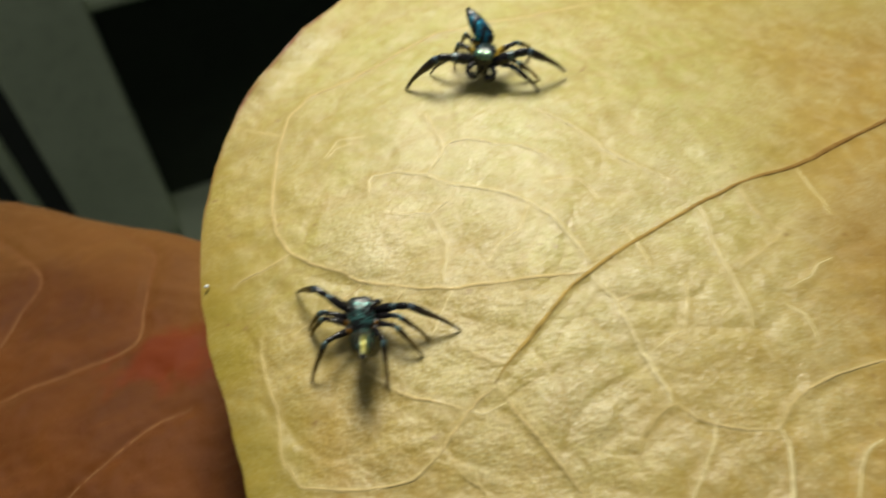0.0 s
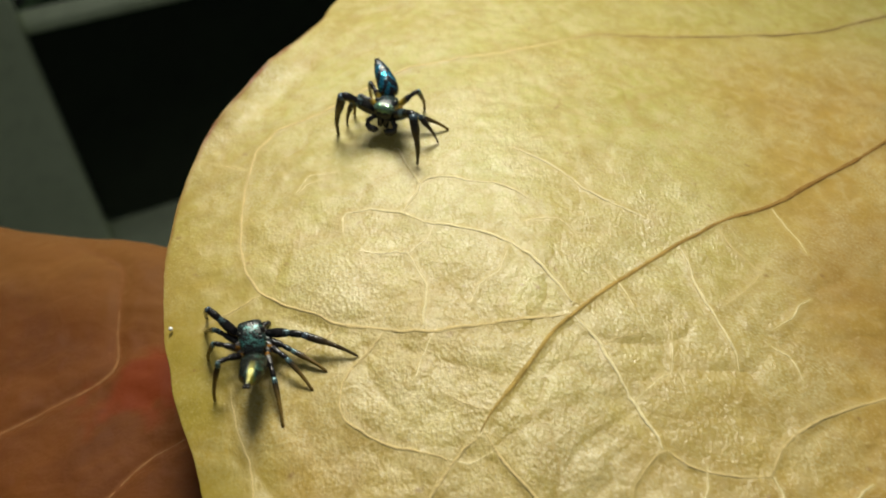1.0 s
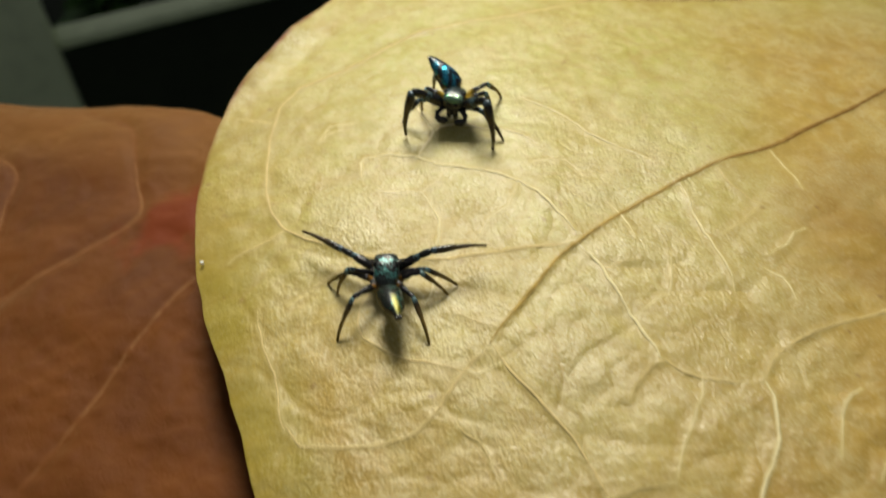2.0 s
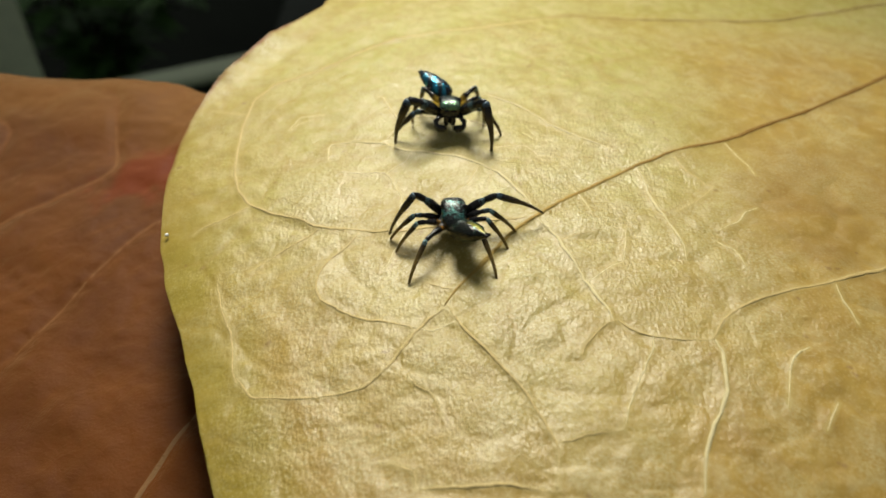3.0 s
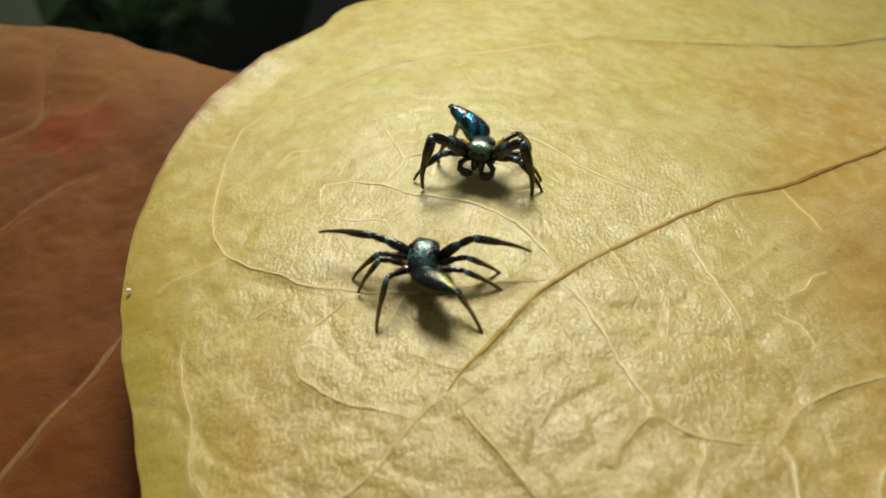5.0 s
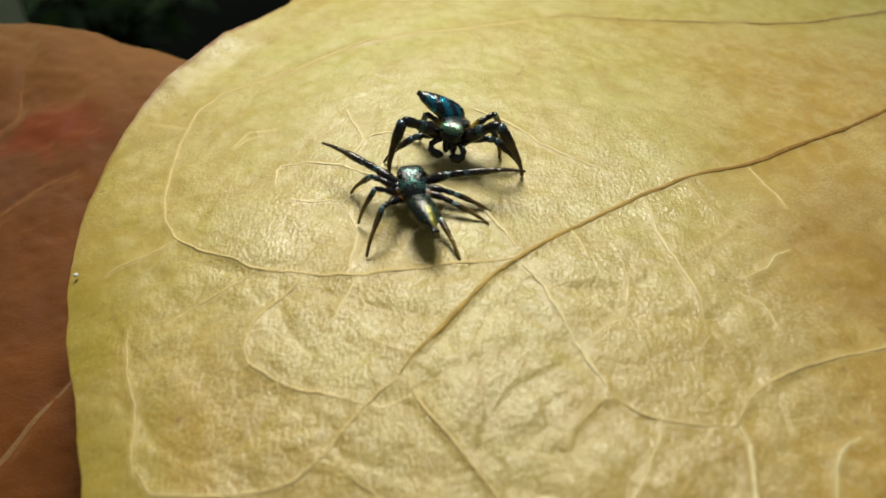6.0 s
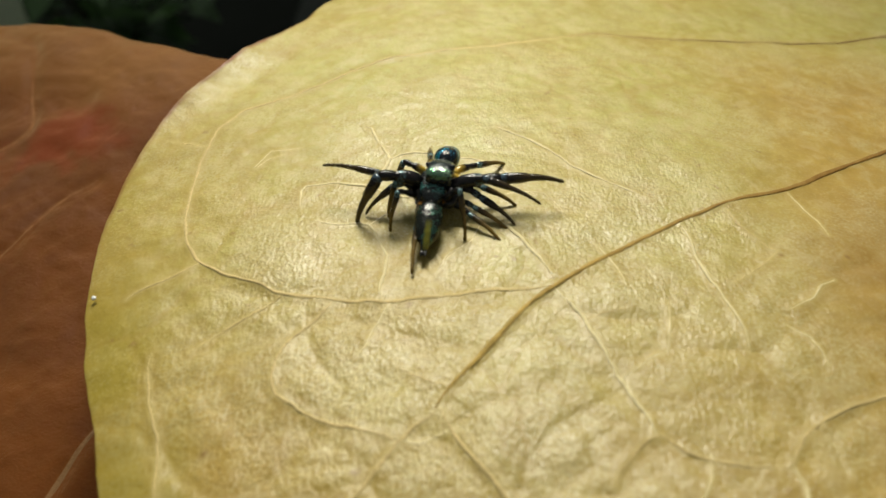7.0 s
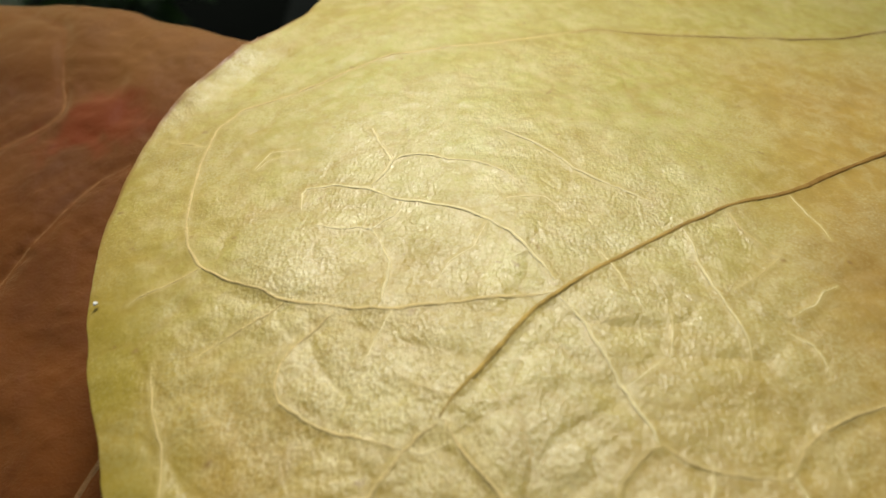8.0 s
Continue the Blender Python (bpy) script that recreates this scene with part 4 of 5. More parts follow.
def spider(label, head, tail, yellow_hips, tail_length, tail_width, tip, sizes):
    """A jumping spider; its own space has y ahead, z up and the ground under its middle at the origin."""
    top = thing("jumping_spider", label, "spider", "two facing spiders")
    carapace = loft_mesh("carapace", [(-1.46, 0.24, 2.10, 2.40, 0), (-1.32, 0.55, 1.85, 2.62, 0), (-1.0, 0.82, 1.72, 2.88, 0), (-0.5, 0.98, 1.66, 3.16, 0),
                                      (0.0, 1.03, 1.66, 3.36, 0), (0.4, 1.02, 1.68, 3.44, 0), (0.9, 1.00, 1.72, 3.45, 0), (1.22, 0.98, 1.78, 3.40, 0),
                                      (1.42, 0.93, 1.90, 3.28, 0), (1.52, 0.80, 2.05, 3.10, 0), (1.56, 0.5, 2.20, 2.85, 0)], 32, 3.5)
    hips = "34" if yellow_hips else ""
    chest = link("carapace", carapace, head, top)
    for x, y, z, r in ((0.31, 1.40, 2.62, 0.31), (0.78, 1.28, 2.74, 0.20), (0.92, 0.92, 3.12, 0.11), (0.90, 0.36, 3.22, 0.22)):
        for side in (-1, 1):
            link("eye", ball_mesh("eye", (side * x, y, z), r), M_EYE, chest)
    link("waist", tube_mesh("waist", [(0, -1.15, 2.25), (0, -1.32, 2.32), (0, -1.55, 2.36)], [0.34, 0.20, 0.30], 10), M_JAW, top)
    link("underside", loft_mesh("underside", [(-0.95, 0.3, 1.55, 1.9, 0), (-0.5, 0.66, 1.42, 1.9, 0), (0.3, 0.68, 1.40, 1.9, 0), (0.95, 0.4, 1.5, 1.9, 0)], 16), M_JAW, top)
    for side in (-1, 1):
        jaw = loft_mesh("jaw", [(0, 0.28, -0.28, 0.28, 0), (0.3, 0.33, -0.34, 0.34, 0), (0.75, 0.32, -0.32, 0.32, 0), (1.1, 0.27, -0.26, 0.26, 0), (1.28, 0.20, -0.18, 0.18, side * 0.03), (1.36, 0.08, -0.08, 0.08, side * 0.03)], 14)
        link("jaw", jaw, M_JAW, top).matrix_basis = pose(side * 0.29 * MM, 1.14 * MM, 2.30 * MM, -76)
        arm = [(side * 0.58, 1.20, 2.02), (side * 1.02, 1.55, 2.02), (side * 1.36, 1.84, 1.76), (side * 1.34, 2.04, 1.40), (side * 1.02, 2.12, 1.16), (side * 0.62, 2.08, 1.08), (side * 0.28, 2.00, 1.10)]
        link("feeler", tube_mesh("feeler", arm, [0.18, 0.24, 0.26, 0.29, 0.37, 0.35, 0.14], 12), M_JAW, top)
        for n in "1234":
            hx, hy, hz = HIPS[n]
            hip = loft_mesh("hip", [(-0.34, 0.10, -0.12, 0.12, 0), (-0.24, 0.27, -0.26, 0.28, 0), (0.0, 0.34, -0.32, 0.34, 0), (0.24, 0.27, -0.26, 0.28, 0), (0.34, 0.10, -0.12, 0.12, 0)], 12)
            link("hip", hip, M_HIP_YELLOW if n in hips else M_HIP, top, "yellow hip" if n in hips else "silvery hip").matrix_basis = pose(side * (hx + 0.16) * MM, hy * MM, hz * MM, 0, 0, 90)
    k, w = tail_length, tail_width
    lobe = loft_mesh("abdomen", [(0.0, 0.20 * w, -0.20, 0.20, 0), (-0.03 * k, 0.58 * w, -0.46, 0.46, 0), (-0.10 * k, 0.86 * w, -0.68, 0.70, 0), (-0.24 * k, 1.0 * w, -0.78, 0.84, 0),
                                 (-0.38 * k, 1.0 * w, -0.78, 0.86, 0), (-0.54 * k, 0.90 * w, -0.70, 0.78, 0), (-0.70 * k, 0.78 * w, -0.60, 0.66, 0), (-0.83 * k, (0.20 + 0.46 * tip) * w, -0.30 - 0.2 * tip, 0.32 + 0.22 * tip, 0),
                                 (-0.92 * k, (0.14 + 0.40 * tip) * w, -0.20 - 0.2 * tip, 0.22 + 0.22 * tip, 0), (-0.97 * k, 0.36 * tip * w, -0.28 * tip, 0.30 * tip, 0), (-1.0 * k, 0.15 * w, -0.12, 0.13, 0)], 24, 2.2)
    hind = link("abdomen", lobe, tail, top)
    for side in (-1, 1):
        link("spinneret", tube_mesh("spinneret", [(side * 0.10, -0.93 * k, 0.02), (side * 0.14, -1.02 * k, 0.03), (side * 0.15, -1.05 * k, 0.06)], [0.17, 0.15, 0.07], 8), M_JAW, hind)
    legs = {}
    for side, sign in (("L", -1), ("R", 1)):
        for n in "1234":
            upper, lower, thick = sizes[n]
            skin = LEG_UPPER if n in "12" else LEG_UPPER_YELLOW if yellow_hips else LEG_UPPER_ORANGE
            leg = upper_leg("leg", upper, thick, skin, top)
            shin = lower_leg("lower_leg", lower, thick, LEG_RINGED if n in "34" or (n == "2" and not yellow_hips) else LEG_LOWER, leg, 0.19 if yellow_hips else 0.15)
            legs[side + n] = (leg, shin)
    return top, hind, legs


def between(rows, t):
    """The values of rows (t, ...) at a time, with soft starts and stops."""
    for a, b in zip(rows[:-1], rows[1:]):
        if t <= b[0]:
            s = (t - a[0]) / (b[0] - a[0])
            s = s * s * (3 - 2 * s)
            return np.array(a[1:]) * (1 - s) + np.array(b[1:]) * s, s
    return np.array(rows[-1][1:]), 1.0


def key_spider(top, hind, legs, sizes, body, tail, feet, shake):
    """Bodies and feet go from row to row; each leg is bent so that its foot meets its place."""
    times = sorted({round(k * 0.1, 2) for k in range(81)} | {7.75, 7.85})
    body_rows, tail_rows, leg_rows = [], [], {n: ([], []) for n in legs}
    for t in times:
        (x, y, z, turn), _ = between(body, t)
        at = pose(x * MM, y * MM, z * MM, 0, 0, turn)
        body_rows.append((t, at))
        (yaw, pitch), _ = between(tail, t)
        tail_rows.append((t, pose(0, -1.45 * MM, 2.35 * MM) @ pose(0, 0, 0, 0, 0, yaw) @ pose(0, 0, 0, -pitch)))
        inverse = at.inverted()
        for name in legs:
            n, sign = name[1], (1 if name[0] == "R" else -1)
            upper, lower, _ = sizes[n]
            place, s = between(feet[name], t)
            if shake and n == "1" and 6.2 < t < 7.72:
                place = place + np.array([0.5, 0.5, 0.8]) * math.sin(t * 41 + sign)
            foot = inverse @ (Vector(place) * MM) / MM
            hx, hy, hz = HIPS[n]
            hip = Vector((sign * hx, hy, hz))
            way = foot - hip
            d = min(max(way.length, abs(upper - lower) + 0.3), 0.992 * (upper + lower))
            way.normalize()
            a = (upper**2 - lower**2 + d * d) / (2 * d)
            h = math.sqrt(max(upper**2 - a * a, 0))
            up = Vector((sign * 0.25, 0, 1))
            up = (up - way * up.dot(way)).normalized()
            knee = hip + way * a + up * h
            end = hip + way * d
            ax = (knee - hip).normalized()
            plane = up.cross(way).normalized()
            az = ax.cross(plane)
            turnm = Matrix((ax, plane, az)).transposed().to_4x4()
            leg_rows[name][0].append((t, Matrix.Translation(hip * MM) @ turnm))
            local = turnm.inverted() @ (end - knee)
            bend = math.degrees(math.atan2(-local.z, local.x))
            leg_rows[name][1].append((t, pose(upper * MM, 0, 0) @ pose(0, 0, 0, 0, bend, 0)))
    walk(top, body_rows)
    walk(hind, tail_rows)
    for name, (leg, shin) in legs.items():
        walk(leg, leg_rows[name][0])
        walk(shin, leg_rows[name][1])


# seconds, then place in mm and heading; abdomen turn and lift; feet in mm
DANCER_BODY = [(0, 3.6, 61.55, 0.3, 165), (0.5, 2.81, 61.31, 0.26, 158), (1, -3.44, 59.4, -0.17, 163), (1.5, -1.97, 57.77, -0.04, 174), (2, 1.74, 53.17, 0.24, 167), (2.2, 1.55, 53.39, 0.23, 177), (3.3, 5.07, 49.31, 0.46, 182), (3.5, 4.56, 48.59, 0.42, 184), (4, 3.96, 48.44, 0.38, 171), (4.5, 5.37, 48.22, 0.47, 164), (4.7, 5.89, 49.31, 0.51, 163), (5.8, 7.4, 48.78, 0.59, 172), (6, 7.34, 48.72, 0.59, 158), (6.5, 4.4, 47.5, 0.4, 178), (7, 3.79, 45.98, 0.34, 172), (7.5, 4.01, 45.02, 0.35, 166), (7.7, 3.58, 45.14, 0.32, 168), (7.8, 4.09, 34.26, 1.94, 180), (7.9, 5, 9, 1.48, 180), (8, 6, 4, -1.83, 180)]
DANCER_TAIL = [(0, 53, 32), (0.5, 54, 35), (1, 41, 25), (1.5, 66, 27), (2, 60, 24), (2.2, 42, 16), (3.3, 45, 15), (3.5, 82, 15), (4, 93, 18), (4.5, 87, 30), (4.7, 67, 22), (5.8, 83, 24), (6, 97, 25), (6.5, 0, -2), (7, -4, -23), (7.5, -5, -1), (7.7, -8, -9), (7.8, -3, 12), (7.9, 0, 37), (8, 0, 37)]
DANCER_FEET = {
    "R1": [(0, -4.4, 59.8, -0.5), (0.5, -5.7, 63, -0.6), (1, -8.2, 58.6, -0.9), (1.5, -8.5, 54.5, -0.9), (2, -3, 51.1, -0.4), (2.2, -3, 51.1, -0.4), (3.3, -0.2, 46.9, -0.2), (3.5, -1.3, 44.2, -0.4), (4, -0.3, 44.2, -0.3), (4.5, -0.6, 48.8, -0.2), (4.7, 1.2, 47.5, -0.1), (5.8, 2.1, 46, -0), (6, 2.1, 46.1, -0), (6.5, -6.3, 52.6, 1.8), (7, -2, 44.1, -0.4), (7.5, -5.8, 51.1, 1.8), (7.7, -6.4, 53.2, 1.8), (7.8, 0.1, 33.4, -0.6), (7.9, 0.4, 5.6, 0.6), (8, 1.4, 0.6, -2.8)],
    "R2": [(0, -2, 62, -0.3), (0.5, -2.2, 63, -0.3), (1, -7.4, 59.8, -0.8), (1.5, -7.4, 56.4, -0.8), (2, -3.4, 52.9, -0.4), (2.2, -3.4, 52.3, -0.4), (3.3, -0.3, 48, -0.2), (3.5, -0.4, 46.2, -0.2), (4, -1.3, 47.3, -0.3), (4.5, -0.4, 47.6, -0.2), (4.7, 0.3, 48.5, -0.1), (5.8, 1.5, 47.7, -0.1), (6, 1.5, 48.1, -0.1), (6.5, -0.8, 46, -0.3), (7, -1.8, 44.5, -0.4), (7.5, -0.6, 42.9, -0.3), (7.7, -1.5, 43.6, -0.4), (7.8, -1.8, 42.4, -0.5), (7.9, 1.3, 7.5, 0.9), (8, 2.3, 2.5, -2.5)],
    "R3": [(0, 0.5, 63.3, -0.2), (0.5, -0.1, 63.5, -0.2), (1, -6.8, 61.4, -0.7), (1.5, -5.4, 59, -0.6), (2, -1.5, 54.8, -0.3), (2.2, -1.9, 54.5, -0.3), (3.3, 1.5, 50.1, -0), (3.5, 1, 49.3, -0.1), (4, 0.6, 49.9, -0.1), (4.5, 2.3, 50.1, 0), (4.7, 2.8, 51.2, 0.1), (5.8, 1.4, 48.4, -0.1), (6, 4.4, 50.9, 0.2), (6.5, -1.7, 49.6, -0.3), (7, 0.4, 47.4, -0.2), (7.5, 0.8, 46.7, -0.1), (7.7, 0.3, 46.7, -0.2), (7.8, 0.6, 35.2, 1.6), (7.9, 1.5, 9.9, 1.1), (8, 2.5, 4.9, -2.2)],
    "R4": [(0, 1.2, 65.9, -0.2), (0.5, -0.4, 67.7, -0.3), (1, -5.1, 63.4, -0.6), (1.5, -5.6, 61.9, -0.6), (2, -0.2, 57, -0.1), (2.2, -1, 56.8, -0.2), (3.3, 2.3, 52.5, 0), (3.5, -0.8, 51.5, -0.2), (4, -1.1, 52.3, -0.2), (4.5, 3.7, 52.1, 0.1), (4.7, 4.3, 53.3, 0.2), (5.8, 1.6, 52.7, -0), (6, 1.7, 52.7, -0), (6.5, 1.9, 53, 0), (7, 2.9, 52.7, 0.1), (7.5, 2.2, 48.9, 0), (7.7, 1.6, 48.9, -0), (7.8, 1.4, 37.6, 1.8), (7.9, 2.3, 12.3, 1.4), (8, 3.3, 7.3, -1.9)],
    "L1": [(0, 11.5, 60.7, 1), (0.5, 6.6, 56.4, 0.3), (1, -0.6, 53.9, -0.2), (1.5, 4.6, 53.8, 0.2), (2, 5.2, 48.3, 0.2), (2.2, 5.2, 48.4, 0.2), (3.3, 9.1, 45.3, 0.4), (3.5, 11.2, 47.8, 0.8), (4, 8.9, 47, 0.4), (4.5, 11, 46.3, 0.5), (4.7, 9.7, 46, 0.5), (5.8, 12.6, 45.7, 0.6), (6, 12.6, 45.8, 0.6), (6.5, 13.9, 47, 2.1), (7, 13.1, 45.7, 2.6), (7.5, 11.7, 46.4, 2), (7.7, 10.2, 45.2, 0.5), (7.8, 7.4, 31.8, 0), (7.9, 9.6, 5.6, 1.7), (8, 10.6, 0.6, -1.6)],
    "L2": [(0, 8.9, 58.4, 0.3), (0.5, 7.6, 56.9, 0.3), (1, 1.4, 56.8, -0), (1.5, 2.2, 54.1, 0), (2, 6.3, 49.3, 0.3), (2.2, 6.3, 49.4, 0.3), (3.3, 10.2, 48.2, 0.5), (3.5, 10.7, 47.6, 0.5), (4, 9.8, 47.4, 0.5), (4.5, 10.9, 47, 0.5), (4.7, 10.9, 46.3, 0.5), (5.8, 12.4, 46.6, 0.6), (6, 12.6, 46.7, 0.6), (6.5, 9.3, 42.7, 0.4), (7, 10.1, 42.2, 0.4), (7.5, 9.1, 40, 0.4), (7.7, 9, 42.3, 0.4), (7.8, 10, 36.4, 0.3), (7.9, 8.7, 7.5, 1.8), (8, 9.7, 2.5, -1.5)],
    "L3": [(0, 9, 60.2, 0.3), (0.5, 8.3, 59.7, 0.3), (1, 2.6, 58.6, 0), (1.5, 1.6, 58.3, -0), (2, 5.3, 53.3, 0.2), (2.2, 5.1, 54.1, 0.2), (3.3, 8.5, 50.3, 0.4), (3.5, 8, 49.7, 0.4), (4, 7.6, 48.8, 0.4), (4.5, 9, 48.1, 0.4), (4.7, 11.2, 47.7, 0.5), (5.8, 11, 49.2, 0.5), (6, 10.9, 48.2, 0.5), (6.5, 9.3, 45.7, 0.4), (7, 9.8, 44.9, 0.5), (7.5, 9.8, 44.8, 0.4), (7.7, 9.5, 46.9, 0.4), (7.8, 7.6, 35.2, 2.2), (7.9, 8.5, 9.9, 1.9), (8, 9.5, 4.9, -1.4)],
    "L4": [(0, 8.5, 65, 0.2), (0.5, 8.8, 62.3, 0.2), (1, 0.1, 61.8, -0.2), (1.5, 2.6, 61, 0), (2, 6.4, 56, 0.3), (2.2, 6.4, 56, 0.3), (3.3, 7.7, 52.7, 0.4), (3.5, 7, 52.1, 0.3), (4, 7.1, 51.3, 0.3), (4.5, 10.6, 52.2, 0.5), (4.7, 10.5, 53, 0.5), (5.8, 10.6, 51.6, 0.5), (6, 11.1, 50.8, 0.5), (6.5, 7.2, 50.7, 0.3), (7, 9.2, 50.6, 0.4), (7.5, 7.4, 47.6, 0.3), (7.7, 6.9, 47.8, 0.3), (7.8, 6.8, 37.6, 2.3), (7.9, 7.7, 12.3, 2), (8, 8.7, 7.3, -1.2)],
}
RIVAL_BODY = [(0, -6.43, 31.98, -1.94, 6), (0.3, -8.5, 30.3, -2.2, 8), (0.5, -12, 33.43, -2.68, 14), (0.6, -13.25, 34.43, -2.82, 16), (1, -13.25, 34.43, -2.82, 16), (1.3, -4.9, 34.53, -1.61, 8), (1.5, -4.9, 34.53, -1.61, 8), (2, -4.15, 32.86, -1.6, 2), (2.1, -1.7, 32.5, -1.3, 3), (2.2, 0.22, 33.61, -1.06, 4), (3.3, 5.61, 35.12, -0.5, 2), (3.5, 5.71, 34.75, -0.51, 4), (3.7, 5.71, 34.75, -0.51, 4), (3.9, 3.0, 34.9, -0.7, -5), (4, 1.57, 36.12, -0.83, -8), (4.5, 1.03, 36.5, -0.87, -15), (4.7, 0.97, 36.55, -0.87, -16), (5.8, 5.34, 37.79, -0.45, -8), (6, 4.08, 42.53, -0.44, 12), (6.5, 3.78, 43.85, -0.44, 4), (7, 3.25, 44.73, -0.47, -4), (7.5, 3.42, 42.77, -0.49, -14), (7.7, 2.84, 42.61, -0.54, -12), (7.8, 2.76, 19.54, 2.08, -12), (7.9, 10, -4, -1.11, -12), (8, 10, -6, -2.31, -12)]
RIVAL_TAIL = [(0, 3, 34), (0.3, 8, 34), (0.5, -3, 34), (0.6, -15, 28), (1, -15, 28), (1.3, 14, 35), (1.5, 14, 35), (2, 14, 18), (2.1, 20, 26), (2.2, 26, 34), (3.3, 41, 24), (3.5, 49, 25), (3.7, 49, 25), (3.9, 55, 18), (4, 58, 17), (4.5, 70, 11), (4.7, 66, 15), (5.8, 41, 14), (6, 9, 5), (6.5, -9, -15), (7, -2, -20), (7.5, -9, -19), (7.7, -4, -3), (7.8, 0, 37), (7.9, 0, 37), (8, 0, 37)]
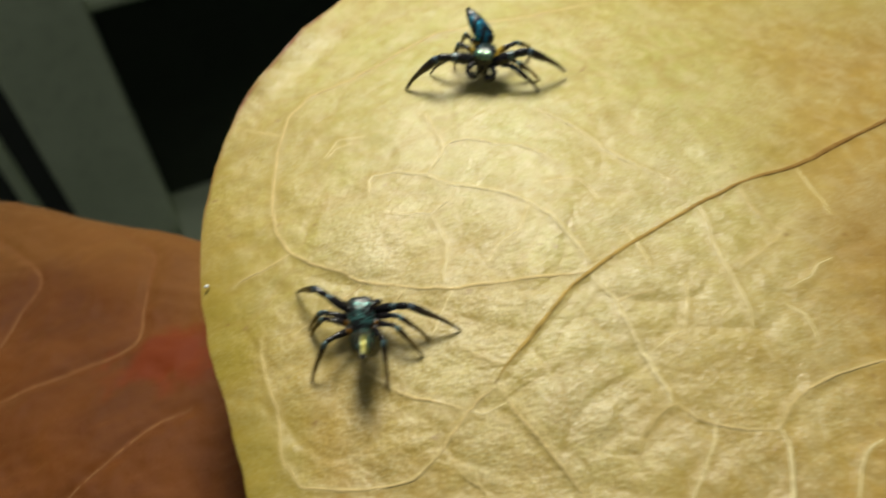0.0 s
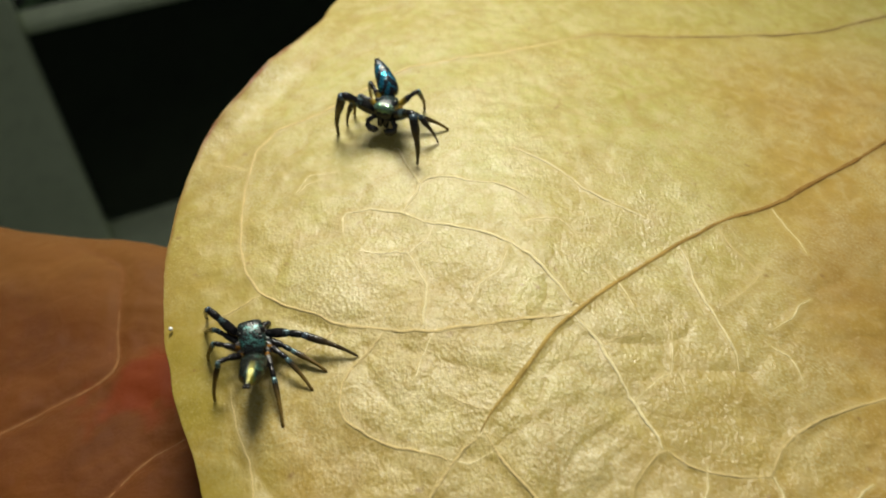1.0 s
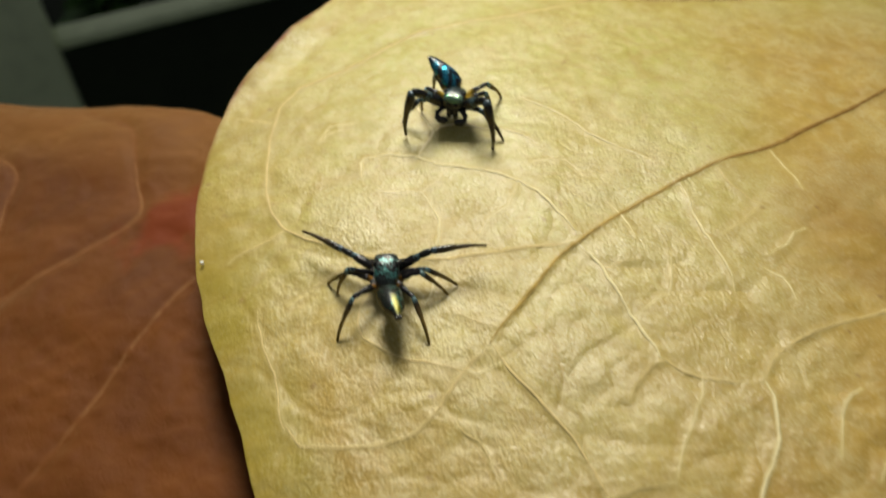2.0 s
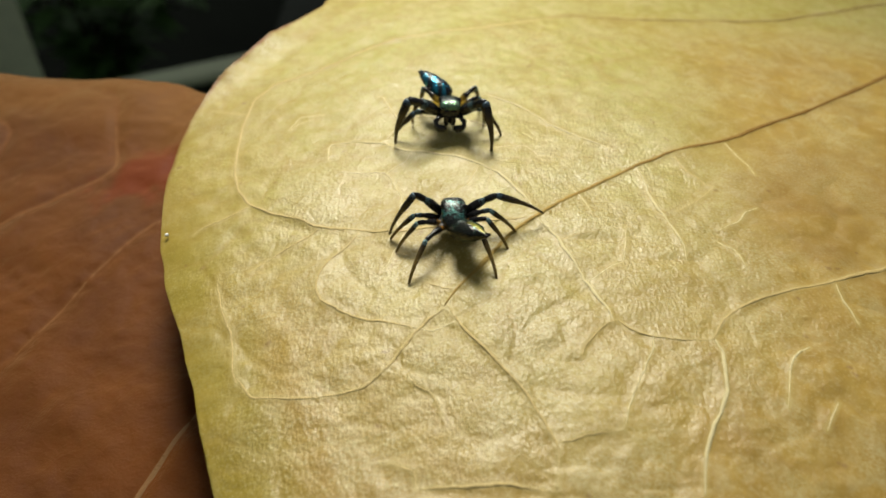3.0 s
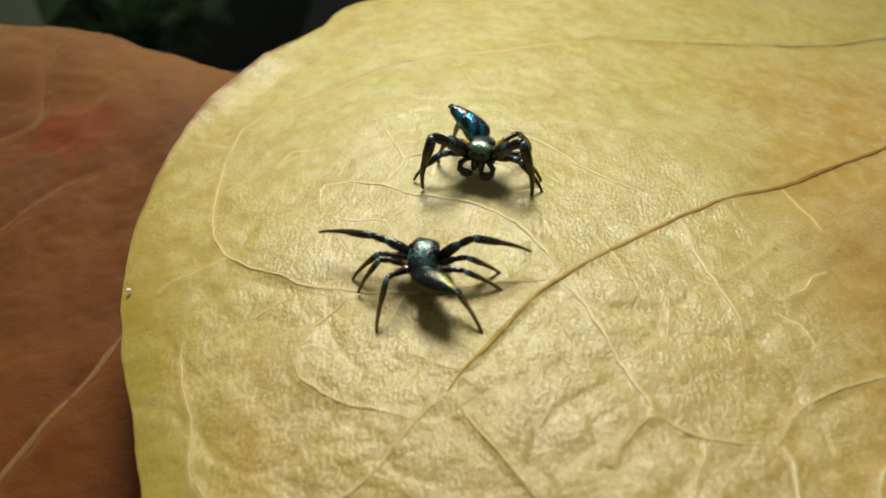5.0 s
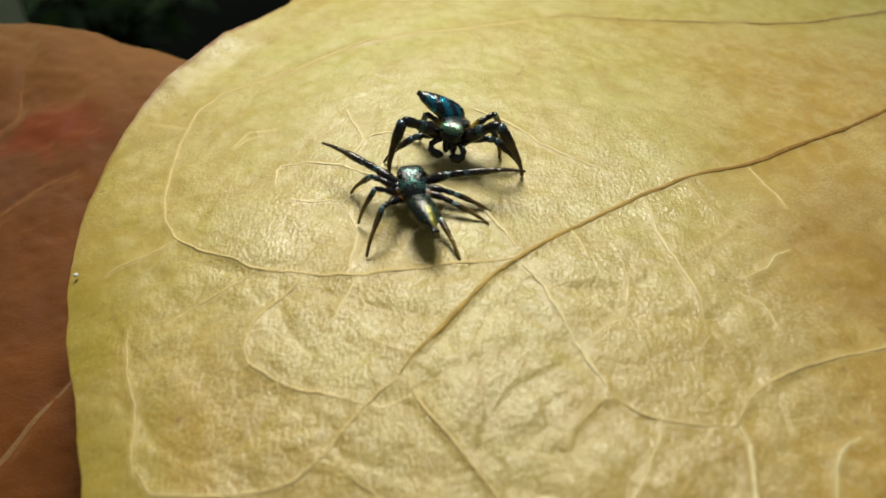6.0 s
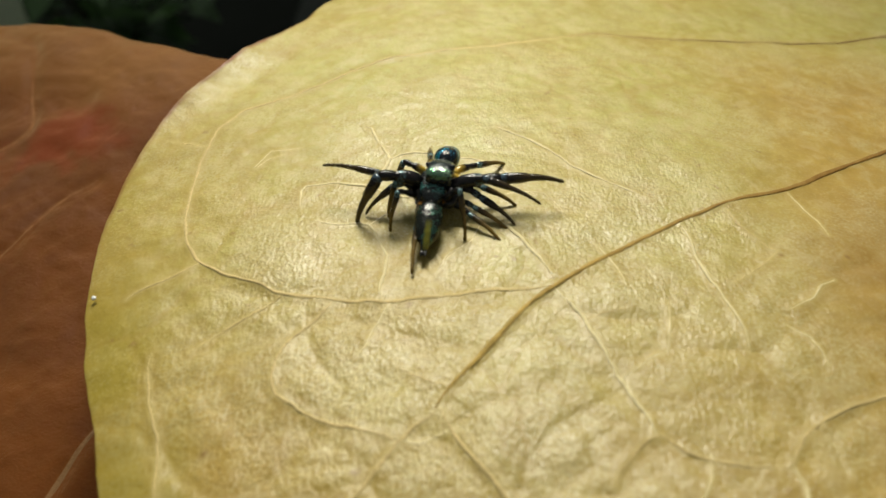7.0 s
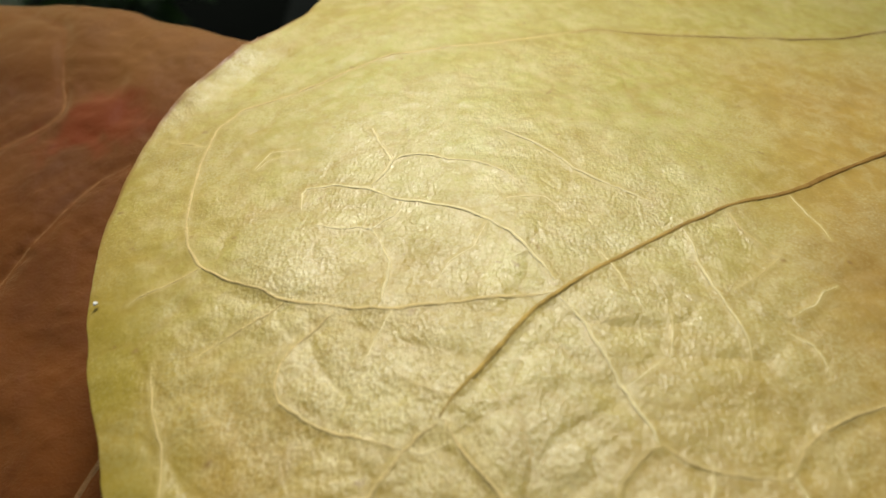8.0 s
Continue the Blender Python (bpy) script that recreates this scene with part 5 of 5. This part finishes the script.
RIVAL_FEET = {
    "L1": [(0, -12.5, 36, -2.1), (0.3, -17.3, 37.5, -0.6), (0.5, -17.1, 37.3, -1), (0.6, -17.8, 38.2, -2.9), (1, -17.8, 38.2, -2.9), (1.3, -9.2, 36.3, -1.6), (1.5, -9.2, 36.3, -1.6), (2, -12.7, 38.8, 0.2), (2.1, -9.1, 38.1, 0.9), (2.2, -5.8, 35.7, 0.3), (3.3, 0.4, 34.6, -0.5), (3.5, 0.3, 34.6, -0.5), (3.7, 0.3, 34.6, -0.5), (3.9, -5.7, 41.4, 1.7), (4, -7, 39.9, 1.4), (4.5, -6.8, 39.4, 0.7), (4.7, -6.9, 39.4, 0.6), (5.8, -3, 44, 2.2), (6, -4.4, 48.5, 2), (6.5, -3.4, 51.2, 2.5), (7, -6.4, 47.6, 2.2), (7.5, -5.3, 49, 1.8), (7.7, -5.6, 48.2, 1.8), (7.8, -1, 23.8, 1.9), (7.9, 6.2, 0.3, -1.2), (8, 6.2, -1.7, -2.3)],
    "L2": [(0, -10.9, 32.4, -2.1), (0.3, -12.8, 32.4, -2.4), (0.5, -16, 34, -2.8), (0.6, -17.8, 36.9, -3), (1, -17.8, 36.9, -3), (1.3, -9.8, 35.8, -1.7), (1.5, -9.8, 35.8, -1.7), (2, -8.3, 32.8, -1.7), (2.1, -7.3, 34.4, -1.4), (2.2, -5.6, 33.8, -1.2), (3.3, 0.5, 34.7, -0.5), (3.5, 0.4, 34.4, -0.5), (3.7, 0.4, 34.4, -0.5), (3.9, -2.3, 34.8, -0.8), (4, -3.6, 35.5, -0.9), (4.5, -4, 36.6, -0.9), (4.7, -4.1, 36.5, -0.9), (5.8, -0.1, 39.3, -0.4), (6, -0.8, 44.3, -0.3), (6.5, -0.1, 44, -0.3), (7, 0, 44, -0.3), (7.5, 0.4, 43.5, -0.2), (7.7, -0.5, 44.8, -0.3), (7.8, -0.6, 21.8, 1.8), (7.9, 6.7, -1.8, -1.3), (8, 6.7, -3.8, -2.5)],
    "L3": [(0, -10.7, 31.8, -2.1), (0.3, -12.0, 30.1, -2.4), (0.5, -15.2, 31.7, -2.8), (0.6, -17.1, 34.3, -3), (1, -17.1, 34.3, -3), (1.3, -9.1, 33.3, -1.7), (1.5, -9.1, 33.3, -1.7), (2, -9.2, 33.8, -1.7), (2.1, -6.7, 33.0, -1.4), (2.2, -5, 33.1, -1.2), (3.3, 1, 32.9, -0.5), (3.5, 1.1, 32.8, -0.5), (3.7, 1.1, 32.8, -0.5), (3.9, -2.5, 34.2, -0.8), (4, -3.4, 35.8, -0.9), (4.5, -3.5, 35.2, -0.9), (4.7, -3.7, 35.2, -0.9), (5.8, 1.2, 37.4, -0.3), (6, 0.1, 40.7, -0.3), (6.5, 0.1, 44, -0.3), (7, 0.2, 42.5, -0.3), (7.5, 0.6, 41.9, -0.3), (7.7, -0.8, 42.5, -0.4), (7.8, -0.9, 19.4, 1.6), (7.9, 6.4, -4.2, -1.6), (8, 6.4, -6.2, -2.8)],
    "L4": [(0, -10.2, 27.7, -2.3), (0.3, -12.7, 27.7, -2.7), (0.5, -13.8, 29.6, -2.7), (0.6, -16, 30.7, -3), (1, -16, 30.7, -3), (1.3, -8.1, 29.5, -1.8), (1.5, -8.1, 29.5, -1.8), (2, -8, 28.2, -1.9), (2.1, -5.2, 30.1, -1.4), (2.2, -2.7, 28, -1.2), (3.3, 1.9, 29.6, -0.6), (3.5, 2, 29.6, -0.5), (3.7, 2, 29.6, -0.5), (3.9, -0.2, 30.3, -0.7), (4, -1, 31, -0.8), (4.5, -1.9, 31.7, -0.9), (4.7, -1.9, 31.8, -0.9), (5.8, 2.2, 32.4, -0.4), (6, 1, 37.1, -0.3), (6.5, 1.1, 36.7, -0.4), (7, 2, 37.4, -0.2), (7.5, 1.3, 35.8, -0.4), (7.7, 0.6, 36.6, -0.4), (7.8, -0.6, 16.9, 1.5), (7.9, 6.7, -6.7, -1.8), (8, 6.7, -8.7, -3)],
    "R1": [(0, 1.3, 31.5, -0.5), (0.3, -1.0, 30.7, 1.4), (0.5, -4.7, 33.6, 0.7), (0.6, -5.2, 33.6, -1.2), (1, -5.2, 33.6, -1.2), (1.3, 1.1, 34.5, -0.4), (1.5, 1.1, 34.5, -0.4), (2, 4, 34.9, 1.9), (2.1, 6.9, 35.0, 2.5), (2.2, 6.4, 32.8, 0.5), (3.3, 13.6, 36.7, 1.5), (3.5, 13.7, 36.9, 1.5), (3.7, 13.7, 36.9, 1.5), (3.9, 10.9, 40.6, 3.1), (4, 9.1, 41.7, 3.2), (4.5, 9, 36.9, 1.5), (4.7, 9.1, 37, 1.5), (5.8, 12.2, 41.6, 3.1), (6, 13.3, 43.5, 3), (6.5, 12.7, 42.2, 2.8), (7, 11.6, 43.9, 2.7), (7.5, 12.1, 39.8, 2.5), (7.7, 11.1, 40.4, 2.5), (7.8, 8, 21.9, 2.7), (7.9, 15.2, -1.6, -0.4), (8, 15.2, -3.6, -1.5)],
    "R2": [(0, -1.1, 30.8, -0.8), (0.3, -2.3, 30.1, -1.0), (0.5, -6.3, 32.1, -1.4), (0.6, -7.4, 32.4, -1.6), (1, -7.4, 32.4, -1.6), (1.3, 0, 33.2, -0.6), (1.5, 0, 33.2, -0.6), (2, 1.6, 32.7, -0.5), (2.1, 3.6, 32.3, -0.3), (2.2, 5.8, 32.8, -0.1), (3.3, 10.9, 35, 0.4), (3.5, 10.9, 35, 0.4), (3.7, 10.9, 35, 0.4), (3.9, 9.4, 36.6, 0.3), (4, 7.3, 36.9, 0.2), (4.5, 6.9, 36.9, 0.1), (4.7, 6.8, 36.8, 0.1), (5.8, 11.2, 38.3, 0.4), (6, 10.1, 41.5, 0.4), (6.5, 9.3, 43.2, 0.4), (7, 9, 42.2, 0.4), (7.5, 8.8, 41.6, 0.4), (7.7, 8.6, 41.7, 0.4), (7.8, 6.7, 20.2, 2.5), (7.9, 13.9, -3.3, -0.6), (8, 13.9, -5.3, -1.8)],
    "R3": [(0, -1.6, 29.4, -1), (0.3, -3.0, 28.4, -1.2), (0.5, -7.5, 30.6, -1.7), (0.6, -8.5, 30.9, -1.8), (1, -8.5, 30.9, -1.8), (1.3, 0.1, 32.1, -0.6), (1.5, 0.1, 32.1, -0.6), (2, 0.8, 31.8, -0.6), (2.1, 3.6, 31.4, -0.3), (2.2, 5.6, 31.9, -0.1), (3.3, 10, 32.8, 0.2), (3.5, 10, 32.3, 0.2), (3.7, 10, 32.3, 0.2), (3.9, 9.4, 33.6, 0.2), (4, 7.6, 35.6, 0.2), (4.5, 6.8, 35.5, 0.1), (4.7, 6.8, 35.5, 0.1), (5.8, 11.3, 34.8, 0.4), (6, 9.9, 40.1, 0.4), (6.5, 8.6, 40.7, 0.3), (7, 8.6, 40.8, 0.3), (7.5, 8.6, 40.8, 0.3), (7.7, 6.1, 41, 0.2), (7.8, 6, 17.9, 2.3), (7.9, 13.2, -5.6, -0.9), (8, 13.2, -7.6, -2.1)],
    "R4": [(0, -4.2, 26.8, -1.4), (0.3, -6.3, 26.0, -1.8), (0.5, -9.5, 27.8, -2.1), (0.6, -10.5, 28.1, -2.3), (1, -10.5, 28.1, -2.3), (1.3, -2.1, 29.5, -1), (1.5, -2.1, 29.5, -1), (2, -0.7, 27.3, -1), (2.1, 0.7, 27.7, -0.8), (2.2, 3.5, 28.4, -0.4), (3.3, 9.1, 29.6, 0.1), (3.5, 9.1, 29.6, 0.1), (3.7, 9.1, 29.6, 0.1), (3.9, 7.1, 32.1, 0), (4, 3.8, 32.5, -0.3), (4.5, 5.5, 31, -0.2), (4.7, 5.5, 31, -0.2), (5.8, 9, 33.6, 0.2), (6, 8, 35.6, 0.2), (6.5, 6.7, 40.7, 0.2), (7, 5.7, 41.2, 0.2), (7.5, 5.2, 38.9, 0.1), (7.7, 4.8, 38.8, 0), (7.8, 4.7, 15.8, 2), (7.9, 12, -7.8, -1.3), (8, 12, -9.8, -2.5)],
}


dancer = spider("black jumping spider with blue-banded raised abdomen and green glinting face", GREEN_HEAD, BLUE_TAIL, True, 4.1, 0.98, 0.85, DANCER_LEGS)
rival = spider("black jumping spider with teal head and olive yellow-striped abdomen", TEAL_HEAD, OLIVE_TAIL, False, 4.2, 1.02, 0.30, RIVAL_LEGS)


def motions():
    key_spider(*dancer, DANCER_LEGS, DANCER_BODY, DANCER_TAIL, DANCER_FEET, True)
    key_spider(*rival, RIVAL_LEGS, RIVAL_BODY, RIVAL_TAIL, RIVAL_FEET, True)
    walk(brown_leaf, [(t, pose(x * MM, y * MM, z * MM, rx, ry, rz)) for t, x, y, z, rx, ry, rz in BROWN_PATH])


motions()
